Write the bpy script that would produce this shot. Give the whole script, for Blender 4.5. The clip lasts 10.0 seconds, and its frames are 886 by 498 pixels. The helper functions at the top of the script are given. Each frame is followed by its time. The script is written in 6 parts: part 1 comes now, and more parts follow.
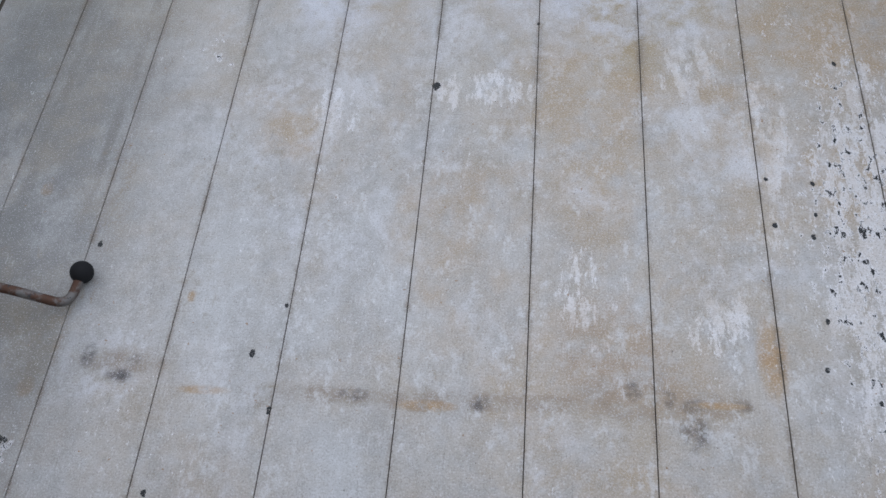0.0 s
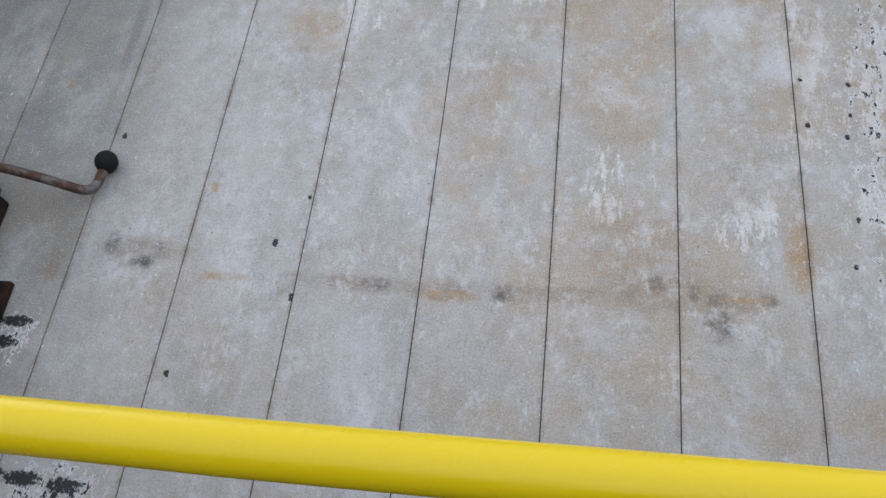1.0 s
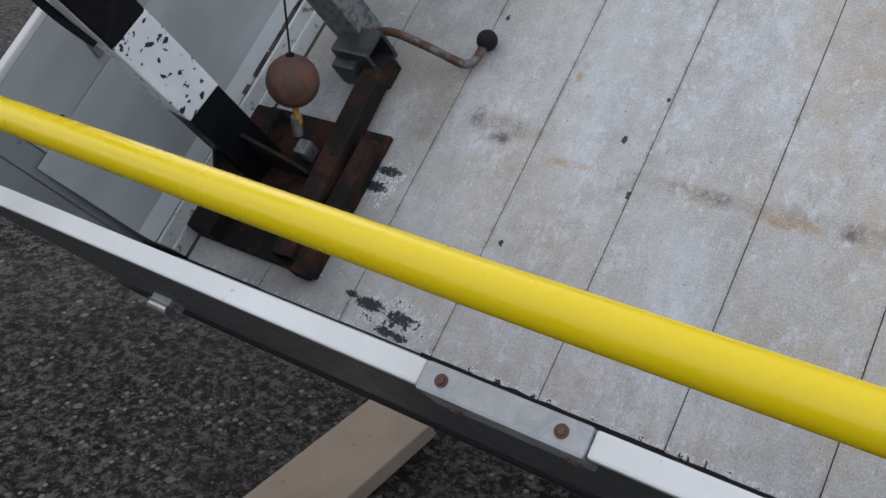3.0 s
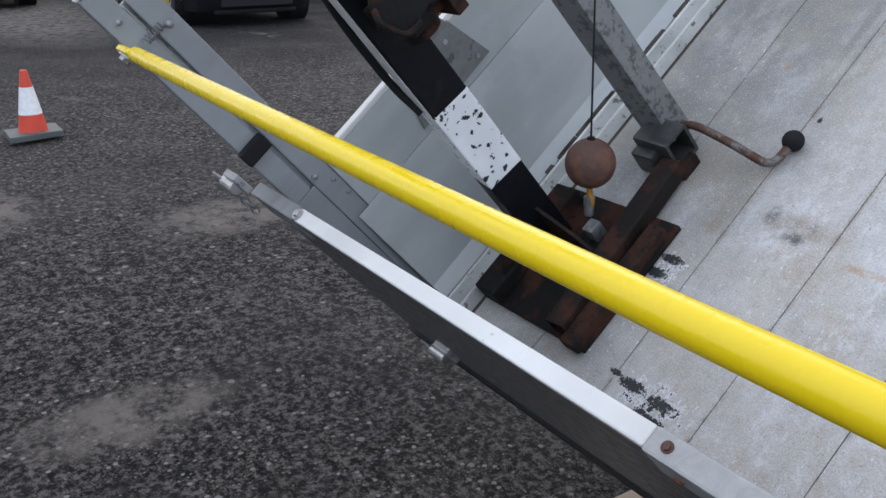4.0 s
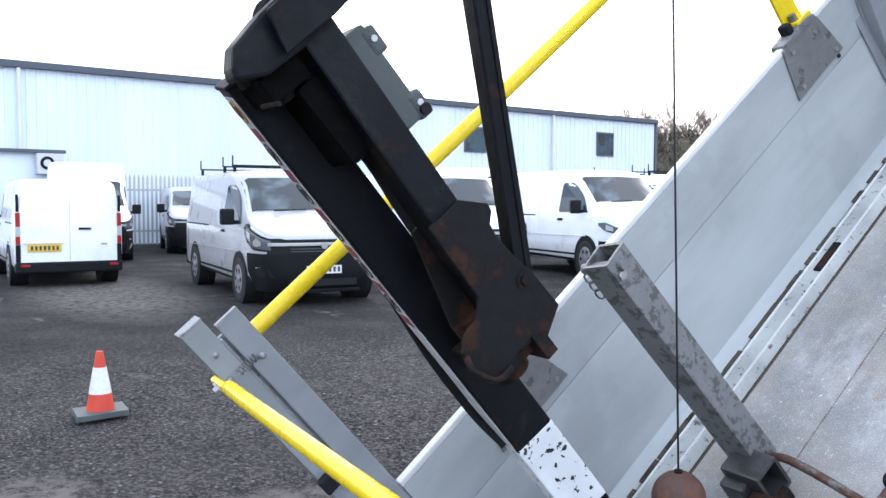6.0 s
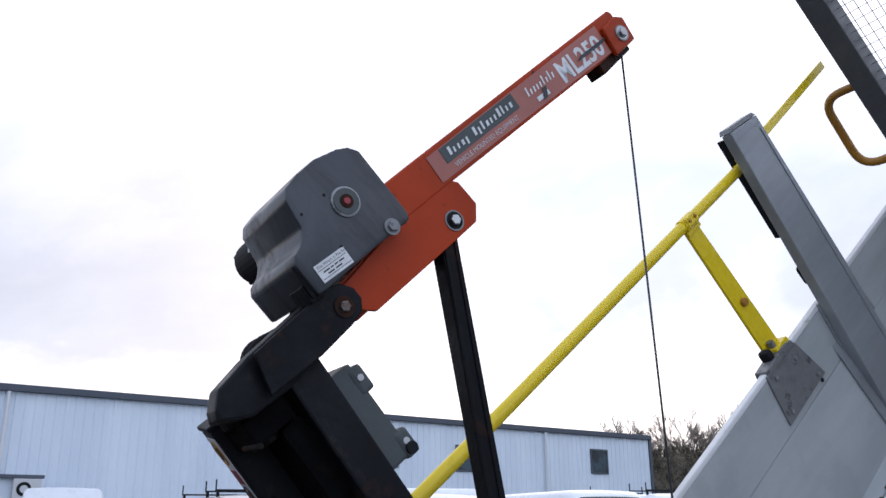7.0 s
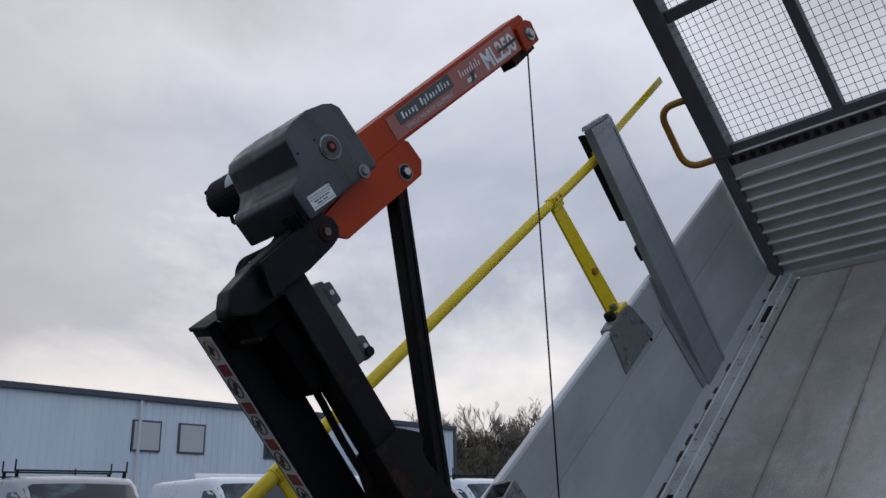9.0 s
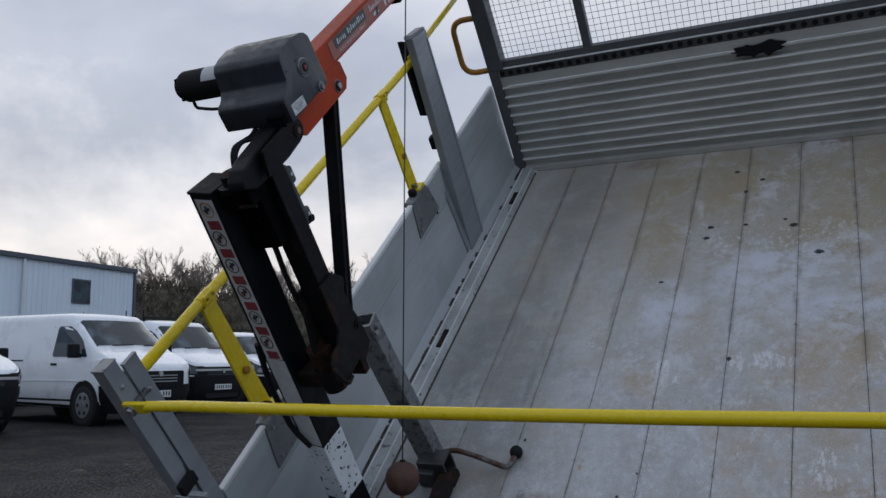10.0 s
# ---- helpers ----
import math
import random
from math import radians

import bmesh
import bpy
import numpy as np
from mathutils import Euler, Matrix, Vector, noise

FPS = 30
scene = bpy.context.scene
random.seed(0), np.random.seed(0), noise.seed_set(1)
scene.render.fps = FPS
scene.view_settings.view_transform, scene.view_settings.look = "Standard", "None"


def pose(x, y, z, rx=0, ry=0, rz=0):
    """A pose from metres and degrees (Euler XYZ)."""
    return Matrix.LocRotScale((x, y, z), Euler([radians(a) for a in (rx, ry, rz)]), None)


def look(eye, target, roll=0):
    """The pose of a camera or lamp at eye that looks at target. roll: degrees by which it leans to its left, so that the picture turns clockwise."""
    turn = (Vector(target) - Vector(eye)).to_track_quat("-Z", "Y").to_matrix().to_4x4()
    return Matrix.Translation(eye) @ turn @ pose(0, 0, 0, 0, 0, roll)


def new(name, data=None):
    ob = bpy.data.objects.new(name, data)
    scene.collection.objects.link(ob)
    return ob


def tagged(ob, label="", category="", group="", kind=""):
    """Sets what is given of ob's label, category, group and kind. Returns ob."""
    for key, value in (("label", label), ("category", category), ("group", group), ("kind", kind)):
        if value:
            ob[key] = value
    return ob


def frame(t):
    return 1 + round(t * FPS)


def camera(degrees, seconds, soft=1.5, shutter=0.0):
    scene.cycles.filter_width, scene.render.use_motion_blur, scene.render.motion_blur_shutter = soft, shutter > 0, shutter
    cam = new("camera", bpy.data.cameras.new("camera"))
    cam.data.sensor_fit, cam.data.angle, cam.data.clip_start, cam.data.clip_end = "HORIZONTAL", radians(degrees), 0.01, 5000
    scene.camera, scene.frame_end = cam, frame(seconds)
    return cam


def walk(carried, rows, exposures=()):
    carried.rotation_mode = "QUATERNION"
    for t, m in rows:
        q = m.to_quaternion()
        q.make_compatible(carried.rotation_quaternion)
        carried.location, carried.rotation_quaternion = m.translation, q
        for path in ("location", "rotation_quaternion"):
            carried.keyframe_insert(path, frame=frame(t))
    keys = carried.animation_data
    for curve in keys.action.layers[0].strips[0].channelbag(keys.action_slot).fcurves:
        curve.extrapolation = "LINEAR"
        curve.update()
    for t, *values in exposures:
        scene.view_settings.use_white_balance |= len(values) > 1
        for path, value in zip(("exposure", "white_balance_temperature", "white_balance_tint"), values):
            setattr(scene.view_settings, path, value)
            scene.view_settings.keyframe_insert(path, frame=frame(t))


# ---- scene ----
# The tipped truck bed has a frame of its own: x across, y towards the headboard, z off its floor.
TIP, LEAN, SILL = 41.03, -0.53, 0.541
BED = pose(0, 0, SILL, 0, LEAN, 0) @ pose(0, 0, 0, TIP, 0, 0)
GROUND = pose(0, 0, 0)
cam = camera(54.3, 10.0, shutter=0.0)
# seconds, then the eye and its turn in the bed's frame
ROWS = [
    (0.0, 0.042, 0.008, 1.283, 31.04, 5.61, 4.72),
    (0.5, 0.042, -0.024, 1.259, 30.39, 5.73, 5.26),
    (1.0, 0.037, -0.083, 1.220, 28.53, 6.11, 6.47),
    (1.2, 0.023, -0.096, 1.221, 25.62, 5.99, 6.09),
    (1.5, 0.032, -0.094, 1.214, 23.51, 7.11, 8.10),
    (2.0, 0.077, -0.074, 1.197, 22.90, 10.01, 11.65),
    (2.2, 0.085, -0.072, 1.190, 23.26, 12.22, 14.05),
    (2.5, 0.088, -0.079, 1.207, 24.54, 15.85, 19.30),
    (3.0, 0.097, -0.095, 1.227, 27.68, 22.22, 28.22),
    (3.2, 0.096, -0.097, 1.240, 29.29, 24.82, 32.58),
    (4.3, 0.204, -0.123, 1.229, 48.64, 34.85, 52.33),
    (4.5, 0.193, -0.124, 1.241, 50.46, 34.83, 53.00),
    (5.0, 0.166, -0.108, 1.270, 54.41, 34.90, 53.17),
    (5.2, 0.161, -0.105, 1.288, 56.22, 34.84, 53.16),
    (6.3, 0.126, -0.065, 1.339, 69.61, 34.90, 53.06),
    (6.5, 0.122, -0.057, 1.339, 74.55, 35.00, 52.86),
    (7.0, 0.131, -0.046, 1.346, 84.39, 35.29, 52.29),
    (7.5, 0.127, -0.056, 1.334, 85.71, 35.04, 51.91),
    (8.0, 0.111, -0.085, 1.336, 85.30, 34.60, 51.01),
    (8.5, 0.124, -0.196, 1.358, 81.99, 32.99, 44.66),
    (9.0, 0.206, -0.401, 1.435, 76.52, 29.94, 38.70),
    (9.2, 0.262, -0.527, 1.494, 73.35, 29.21, 36.04),
    (9.5, 0.301, -0.682, 1.621, 66.27, 25.22, 31.38),
    (9.7, 0.285, -0.809, 1.734, 62.16, 22.04, 26.67),
    (10.0, 0.219, -1.029, 1.904, 59.14, 17.32, 20.04),
]
EXPOSURES = [(0.0, 0.07, 6780, 11), (1.5, 0.10, 7000, 10), (3.2, 0.06, 6900, 10), (4.5, 0.79, 6440, 11), (5.2, 1.02, 6300, 10), (6.3, 1.08, 6280, 12), (6.9, 0.08, 6180, 14), (7.5, -0.50, 6400, 14), (8.5, -0.89, 6220, 11), (9.0, -1.06, 6180, 11), (9.5, -1.08, 6220, 11), (10.0, -0.92, 6200, 10)]
walk(cam, [(t, BED @ pose(*row)) for t, *row in ROWS], EXPOSURES)

# ---- world and sun ----
world = bpy.data.worlds.new("sky")
scene.world = world
world.use_nodes = True
wn, wl = world.node_tree.nodes, world.node_tree.links
wn.clear()


def wnode(kind, **sets):
    n = wn.new(kind)
    for k, v in sets.items():
        n.inputs[k].default_value = v
    return n


sky = wn.new("ShaderNodeTexSky")
sky.sky_type, sky.sun_disc, sky.sun_elevation, sky.sun_rotation = "NISHITA", False, radians(22), radians(-75)
coords = wn.new("ShaderNodeTexCoord")
stretch = wn.new("ShaderNodeMapping")
stretch.inputs["Scale"].default_value = (1.0, 1.0, 1.7)
clouds = wnode("ShaderNodeTexNoise", Scale=2.1, Detail=8.0, Roughness=0.60, Distortion=0.25)
cloud_tone = wn.new("ShaderNodeMapRange")
for k, v in (("From Min", 0.3), ("From Max", 0.7), ("To Min", 0.76), ("To Max", 1.19)):
    cloud_tone.inputs[k].default_value = v
split = wn.new("ShaderNodeSeparateXYZ")
# the cloud base undulates: its height above the horizon, shifted by the cloud noise
lift = wn.new("ShaderNodeMapRange")
for k, v in (("From Min", 0.3), ("From Max", 0.7), ("To Min", 0.11), ("To Max", -0.11)):
    lift.inputs[k].default_value = v
height = wn.new("ShaderNodeMath")
height.operation = "ADD"
aside = wn.new("ShaderNodeMapRange")
for k, v in (("From Min", -0.52), ("From Max", -0.22), ("To Min", 0.0), ("To Max", 0.17)):
    aside.inputs[k].default_value = v
west = wn.new("ShaderNodeMapRange")
for k, v in (("From Min", -0.86), ("From Max", -0.98), ("To Min", 0.0), ("To Max", 0.11)):
    west.inputs[k].default_value = v
height_west = wn.new("ShaderNodeMath")
height_west.operation = "ADD"
height_aside = wn.new("ShaderNodeMath")
height_aside.operation = "ADD"
layers = wn.new("ShaderNodeValToRGB")
el = layers.color_ramp.elements
el[0].position, el[0].color = 0.0, (1.0, 0.94, 0.89, 1)
el[1].position, el[1].color = 1.0, (0.72, 0.77, 0.88, 1)
for place, tone in ((0.10, (1.06, 1.0, 0.96)), (0.18, (0.88, 0.88, 0.90)), (0.27, (0.58, 0.62, 0.71)), (0.38, (0.58, 0.63, 0.73)), (0.49, (0.95, 0.98, 1.05)), (0.62, (0.98, 1.0, 1.06))):
    el.new(place).color = (*tone, 1)
warm = wn.new("ShaderNodeVectorMath")
warm.operation = "SCALE"
veil = wn.new("ShaderNodeMix")
veil.data_type = "RGBA"
veil.inputs[0].default_value = 0.9
dim = wn.new("ShaderNodeVectorMath")
dim.operation = "SCALE"
dim.inputs["Scale"].default_value = 0.1
# the cloud is brightest round the hidden sun
glow_way = Vector((-0.68, 0.70, 0.26)).normalized()
facing = wn.new("ShaderNodeVectorMath")
facing.operation = "DOT_PRODUCT"
facing.inputs[1].default_value = glow_way
gain = wn.new("ShaderNodeMapRange")
gain.interpolation_type = "SMOOTHSTEP"
for k, v in (("From Min", 0.82), ("From Max", 1.0), ("To Min", 1.27), ("To Max", 1.76)):
    gain.inputs[k].default_value = v
lit = wn.new("ShaderNodeVectorMath")
lit.operation = "SCALE"
# bluer away from the hidden sun
tinge = wn.new("ShaderNodeMix")
tinge.data_type = "RGBA"
tinge.inputs[6].default_value, tinge.inputs[7].default_value = (0.91, 0.985, 1.07, 1), (1.03, 1.0, 0.98, 1)
share = wn.new("ShaderNodeMapRange")
for k, v in (("From Min", -0.2), ("From Max", 0.9), ("To Min", 0.0), ("To Max", 1.0)):
    share.inputs[k].default_value = v
hued = wn.new("ShaderNodeVectorMath")
hued.operation = "MULTIPLY"
# the open side of the yard lies under thinner cloud
thin = wn.new("ShaderNodeMapRange")
for k, v in (("From Min", 0.0), ("From Max", 0.8), ("To Min", 1.0), ("To Max", 1.30)):
    thin.inputs[k].default_value = v
back = wn.new("ShaderNodeBackground")
wout = wn.new("ShaderNodeOutputWorld")
for a, b in ((coords.outputs["Generated"], stretch.inputs["Vector"]), (stretch.outputs[0], clouds.inputs["Vector"]),
             (clouds.outputs["Fac"], cloud_tone.inputs[0]), (coords.outputs["Generated"], split.inputs[0]), (clouds.outputs["Fac"], lift.inputs[0]),
             (split.outputs["Z"], height.inputs[0]), (lift.outputs[0], height.inputs[1]), (split.outputs["X"], aside.inputs[0]), (height.outputs[0], height_aside.inputs[0]),
             (aside.outputs[0], height_aside.inputs[1]), (split.outputs["X"], west.inputs[0]), (height_aside.outputs[0], height_west.inputs[0]),
             (west.outputs[0], height_west.inputs[1]), (height_west.outputs[0], layers.inputs[0]),
             (layers.outputs[0], warm.inputs[0]), (cloud_tone.outputs[0], warm.inputs["Scale"]), (sky.outputs[0], dim.inputs[0]),
             (dim.outputs[0], veil.inputs[6]), (warm.outputs[0], veil.inputs[7]), (veil.outputs[2], lit.inputs[0]), (coords.outputs["Generated"], facing.inputs[0]),
             (facing.outputs["Value"], gain.inputs[0]), (gain.outputs[0], lit.inputs["Scale"]), (facing.outputs["Value"], share.inputs[0]), (share.outputs[0], tinge.inputs[0]), (lit.outputs[0], hued.inputs[0]), (tinge.outputs[2], hued.inputs[1]), (hued.outputs[0], back.inputs[0]), (split.outputs["X"], thin.inputs[0]), (thin.outputs[0], back.inputs[1]), (back.outputs[0], wout.inputs[0])):
    wl.new(a, b)
sun_data = bpy.data.lights.new("sun", "SUN")
sun_data.energy, sun_data.angle, sun_data.color = 0.5, radians(50), (1.0, 0.96, 0.90)
sun = new("sun", sun_data)
sun.matrix_world = look((-22, 17.6, 15), (0, 0, 0))


# ---- materials ----
class Mat:
    """A node material under construction, on the object's own coordinates in metres."""

    def __init__(self, name, rough=0.5, metal=0.0):
        self.m = bpy.data.materials.new(name)
        self.m.use_nodes = True
        self.t = self.m.node_tree
        self.b = self.t.nodes["Principled BSDF"]
        self.b.inputs["Roughness"].default_value = rough
        self.b.inputs["Metallic"].default_value = metal
        self.xyz = self.t.nodes.new("ShaderNodeTexCoord").outputs["Object"]

    def node(self, kind, links=(), **sets):
        n = self.t.nodes.new(kind)
        for k, v in sets.items():
            n.inputs[k].default_value = v
        for k, s in links:
            self.t.links.new(s, n.inputs[k])
        return n

    def scaled(self, scale):
        n = self.node("ShaderNodeMapping", [("Vector", self.xyz)])
        n.inputs["Scale"].default_value = scale
        return n.outputs[0]

    def noise(self, scale, detail=4, rough=0.55, vec=None, warp=0.0):
        return self.node("ShaderNodeTexNoise", [("Vector", vec or self.xyz)], Scale=scale, Detail=detail, Roughness=rough, Distortion=warp).outputs["Fac"]

    def ramp(self, fac, lo, hi, a=0.0, b=1.0):
        n = self.node("ShaderNodeMapRange", [("Value", fac)])
        for k, v in (("From Min", lo), ("From Max", hi), ("To Min", a), ("To Max", b)):
            n.inputs[k].default_value = v
        n.interpolation_type = "SMOOTHSTEP"
        return n.outputs[0]

    def math(self, op, a, b=0.0):
        n = self.t.nodes.new("ShaderNodeMath")
        n.operation = op
        for i, v in enumerate((a, b)):
            if isinstance(v, (int, float)):
                n.inputs[i].default_value = v
            else:
                self.t.links.new(v, n.inputs[i])
        return n.outputs[0]

    def mix(self, fac, a, b):
        n = self.t.nodes.new("ShaderNodeMix")
        n.data_type = "RGBA"
        for i, v in ((0, fac), (6, a), (7, b)):
            if isinstance(v, tuple):
                n.inputs[i].default_value = (*v, 1)
            elif isinstance(v, (int, float)):
                n.inputs[i].default_value = v
            else:
                self.t.links.new(v, n.inputs[i])
        return n.outputs[2]

    def axis(self, i):
        return self.node("ShaderNodeSeparateXYZ", [(0, self.xyz)]).outputs[i]

    def blob(self, x, y, rx, ry):
        """1 in the middle of an upright ellipse on the xy plane, 0 outside it."""
        dx = self.math("DIVIDE", self.math("SUBTRACT", self.axis(0), x), rx)
        dy = self.math("DIVIDE", self.math("SUBTRACT", self.axis(1), y), ry)
        d = self.math("ADD", self.math("MULTIPLY", dx, dx), self.math("MULTIPLY", dy, dy))
        return self.ramp(d, 1.0, 0.0)

    def done(self, colour, rough=None, bump=None, depth=0.001, metal=None):
        if isinstance(colour, tuple):
            self.b.inputs["Base Color"].default_value = (*colour, 1)
        else:
            self.t.links.new(colour, self.b.inputs["Base Color"])
        for v, k in ((rough, "Roughness"), (metal, "Metallic")):
            if v is not None:
                self.t.links.new(v, self.b.inputs[k])
        if bump is not None:
            n = self.node("ShaderNodeBump", [("Height", bump)], Strength=1.0, Distance=depth)
            self.t.links.new(n.outputs[0], self.b.inputs["Normal"])
        return self.m


def painted(name, colour, worn, rough=0.45, wear=0.62, scale=14, metal=0.0, dark=0.75, relief=0.0008):
    """Paint with a mottled tone, dull streaks and worn spots."""
    m = Mat(name, rough, metal)
    tone = m.ramp(m.noise(scale * 0.35, 5), 0.3, 0.7)
    c = m.mix(tone, tuple(v * dark for v in colour), colour)
    spots = m.ramp(m.noise(scale * 3, 6, 0.7), wear, wear + 0.06)
    c = m.mix(spots, c, worn)
    grain = m.noise(scale * 12, 3)
    return m.done(c, m.ramp(grain, 0.2, 0.8, rough - 0.08, rough + 0.12), m.noise(scale * 2.5, 4) if relief else None, relief)


def floor_material():
    m = Mat("worn_deck_paint", 0.5)
    fine = m.noise(38, 6, 0.7, m.scaled((1.0, 0.8, 1.0)))
    streak = m.noise(8, 7, 0.66, m.scaled((1.0, 0.6, 1.0)))
    base = m.mix(m.ramp(streak, 0.3, 0.7), (0.36, 0.352, 0.345), (0.51, 0.515, 0.52))
    base = m.mix(m.ramp(fine, 0.35, 0.75, 0.0, 0.5), base, (0.66, 0.67, 0.69))
    scuff = m.noise(130, 5, 0.78, m.scaled((1.0, 0.75, 1.0)))
    base = m.mix(m.ramp(scuff, 0.54, 0.70, 0.0, 0.35), base, (0.70, 0.70, 0.71))
    base = m.mix(m.ramp(scuff, 0.46, 0.32, 0.0, 0.25), base, (0.27, 0.26, 0.25))
    tan = m.math("MULTIPLY", m.ramp(m.noise(2.4, 6, 0.62, None, 0.7), 0.40, 0.66), m.ramp(m.noise(13, 6, 0.7), 0.3, 0.68, 0.2, 1.0))
    right = m.ramp(m.axis(0), -0.9, 0.35, 0.3, 1.0)
    c = m.mix(m.math("MULTIPLY", tan, right), base, (0.44, 0.315, 0.19))
    chalk = m.math("MULTIPLY", m.ramp(m.noise(3.2, 6, 0.65), 0.52, 0.64), m.ramp(m.noise(34, 6, 0.75), 0.40, 0.60))
    c = m.mix(m.math("MULTIPLY", chalk, 0.75), c, (0.64, 0.645, 0.68))

    streaks = m.scaled((1.0, 0.28, 1.0))

    def stain(c, spots, colour, strength, scale=22, lo=0.34, hi=0.62, vec=None):
        mask = None
        for x, y, rx, ry in spots:
            one = m.blob(x, y, rx, ry)
            mask = one if mask is None else m.math("MAXIMUM", mask, one)
        return m.mix(m.math("MULTIPLY", m.math("MULTIPLY", mask, m.ramp(m.noise(scale, 6, 0.72, vec), lo, hi)), strength), c, colour)

    # paint worn to ragged white patches
    bald = None
    for x, y, rx, ry, k in ((0.60, 0.75, 0.17, 0.75, 0.20), (0.42, 0.98, 0.07, 0.30, 0.17), (-0.38, 1.08, 0.06, 0.12, 0.18), (-0.10, 1.13, 0.20, 0.07, 0.17), (0.10, 0.68, 0.09, 0.14, 0.15), (0.31, 0.64, 0.09, 0.08, 0.17), (0.29, 1.20, 0.09, 0.16, 0.16)):
        one = m.math("MULTIPLY", m.blob(x, y, rx, ry), k)
        bald = one if bald is None else m.math("MAXIMUM", bald, one)
    ragged_edge = m.noise(34, 9, 0.80, streaks)
    c = m.mix(m.math("MULTIPLY", m.ramp(m.math("ADD", ragged_edge, bald), 0.655, 0.675), 0.85), c, (0.79, 0.79, 0.82))
    c = stain(c, [(-0.40, 1.43, 0.12, 0.22), (-0.14, 1.45, 0.20, 0.24), (0.27, 1.62, 0.25, 0.20)], (0.66, 0.68, 0.75), 0.75, 12, 0.38, 0.60)
    # the smeared band where a bar used to lie
    c = stain(c, [(-0.15, 0.490, 0.09, 0.028), (-0.30, 0.495, 0.12, 0.022), (0.17, 0.505, 0.12, 0.05), (0.27, 0.50, 0.10, 0.03), (-0.06, 0.495, 0.10, 0.022), (-0.67, 0.535, 0.10, 0.035), (0.05, 0.495, 0.12, 0.02)], (0.27, 0.215, 0.17), 0.8, 26, 0.30, 0.62)
    c = stain(c, [(0.14, 0.585, 0.13, 0.12), (0.20, 0.53, 0.10, 0.07)], (0.34, 0.235, 0.16), 0.7, 18, 0.36, 0.62)
    c = stain(c, [(-0.064, 0.490, 0.022, 0.018), (0.262, 0.498, 0.030, 0.017), (0.335, 0.504, 0.022, 0.014), (0.225, 0.512, 0.014, 0.022), (-0.27, 0.497, 0.03, 0.015), (-0.671, 0.513, 0.03, 0.018), (-0.735, 0.546, 0.018, 0.03), (-0.652, 0.541, 0.016, 0.014), (0.17, 0.52, 0.018, 0.02), (0.26, 0.46, 0.03, 0.04)], (0.07, 0.066, 0.072), 0.95, 42, 0.35, 0.60)
    # rust blooms
    c = stain(c, [(-0.52, 0.494, 0.055, 0.010), (-0.15, 0.483, 0.06, 0.012), (-0.829, 0.486, 0.020, 0.022), (-0.923, 0.887, 0.018, 0.02), (-0.58, 0.665, 0.010, 0.015), (0.385, 0.585, 0.03, 0.09), (0.30, 0.503, 0.05, 0.008)], (0.42, 0.25, 0.10), 0.85, 30, 0.30, 0.55)
    c = stain(c, [(0.11, 1.15, 0.12, 0.22), (0.56, 1.27, 0.20, 0.20), (0.12, 0.95, 0.10, 0.25), (0.38, 1.12, 0.10, 0.30), (-0.45, 1.03, 0.10, 0.10)], (0.45, 0.30, 0.15), 0.55, 14, 0.36, 0.66)
    c = stain(c, [(-0.91, 0.62, 0.10, 0.13), (-0.84, 0.56, 0.07, 0.12)], (0.19, 0.15, 0.095), 0.85, 14, 0.32, 0.62)
    c = stain(c, [(-0.2, 2.15, 0.9, 0.45), (0.3, 2.0, 0.5, 0.3)], (0.36, 0.275, 0.17), 0.6, 7, 0.34, 0.66)
    c = stain(c, [(-0.64, 2.49, 0.16, 0.06), (0.1, 2.52, 0.2, 0.03)], (0.17, 0.085, 0.045), 0.9, 16, 0.28, 0.52)
    c = stain(c, [(-1.0, 1.75, 0.035, 0.75), (-1.09, 1.2, 0.09, 0.7), (-0.95, 1.55, 0.10, 0.6), (-0.79, 1.7, 0.014, 0.8), (-0.6, 1.9, 0.012, 0.6), (-0.965, 1.35, 0.022, 0.85), (-0.83, 1.25, 0.016, 0.6)], (0.17, 0.15, 0.12), 0.75, 13, 0.40, 0.64, streaks)
    c = stain(c, [(0.30, 0.95, 0.40, 0.75), (0.05, 1.15, 0.30, 0.35), (0.20, 0.35, 0.45, 0.35)], (0.44, 0.335, 0.21), 0.42, 9, 0.36, 0.62)
    # ochre dirt and pale lilac scuffs towards the headboard
    c = stain(c, [(-0.40, 2.25, 0.50, 0.35), (0.12, 1.80, 0.28, 0.28), (-0.52, 1.95, 0.16, 0.5), (0.40, 2.15, 0.45, 0.4), (0.22, 1.35, 0.16, 0.25), (-0.25, 2.35, 0.6, 0.25)], (0.37, 0.27, 0.12), 0.85, 6, 0.36, 0.56)
    c = stain(c, [(-0.12, 1.62, 0.34, 0.16), (-0.44, 1.42, 0.10, 0.16), (0.10, 1.40, 0.22, 0.12)], (0.60, 0.62, 0.70), 0.9, 11, 0.40, 0.56)
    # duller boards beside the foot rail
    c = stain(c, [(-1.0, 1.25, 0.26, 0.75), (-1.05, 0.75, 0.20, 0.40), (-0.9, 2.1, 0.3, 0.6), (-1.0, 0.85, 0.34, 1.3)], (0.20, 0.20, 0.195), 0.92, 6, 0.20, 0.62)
    # dirt rubbed into the edges of the boards
    edge = None
    for x in (-1.0, -0.799, -0.601, -0.4, -0.198, 0.005, 0.2026, 0.397, 0.6):
        one = m.ramp(m.math("ABSOLUTE", m.math("SUBTRACT", m.axis(0), x)), 0.010, 0.001)
        edge = one if edge is None else m.math("MAXIMUM", edge, one)
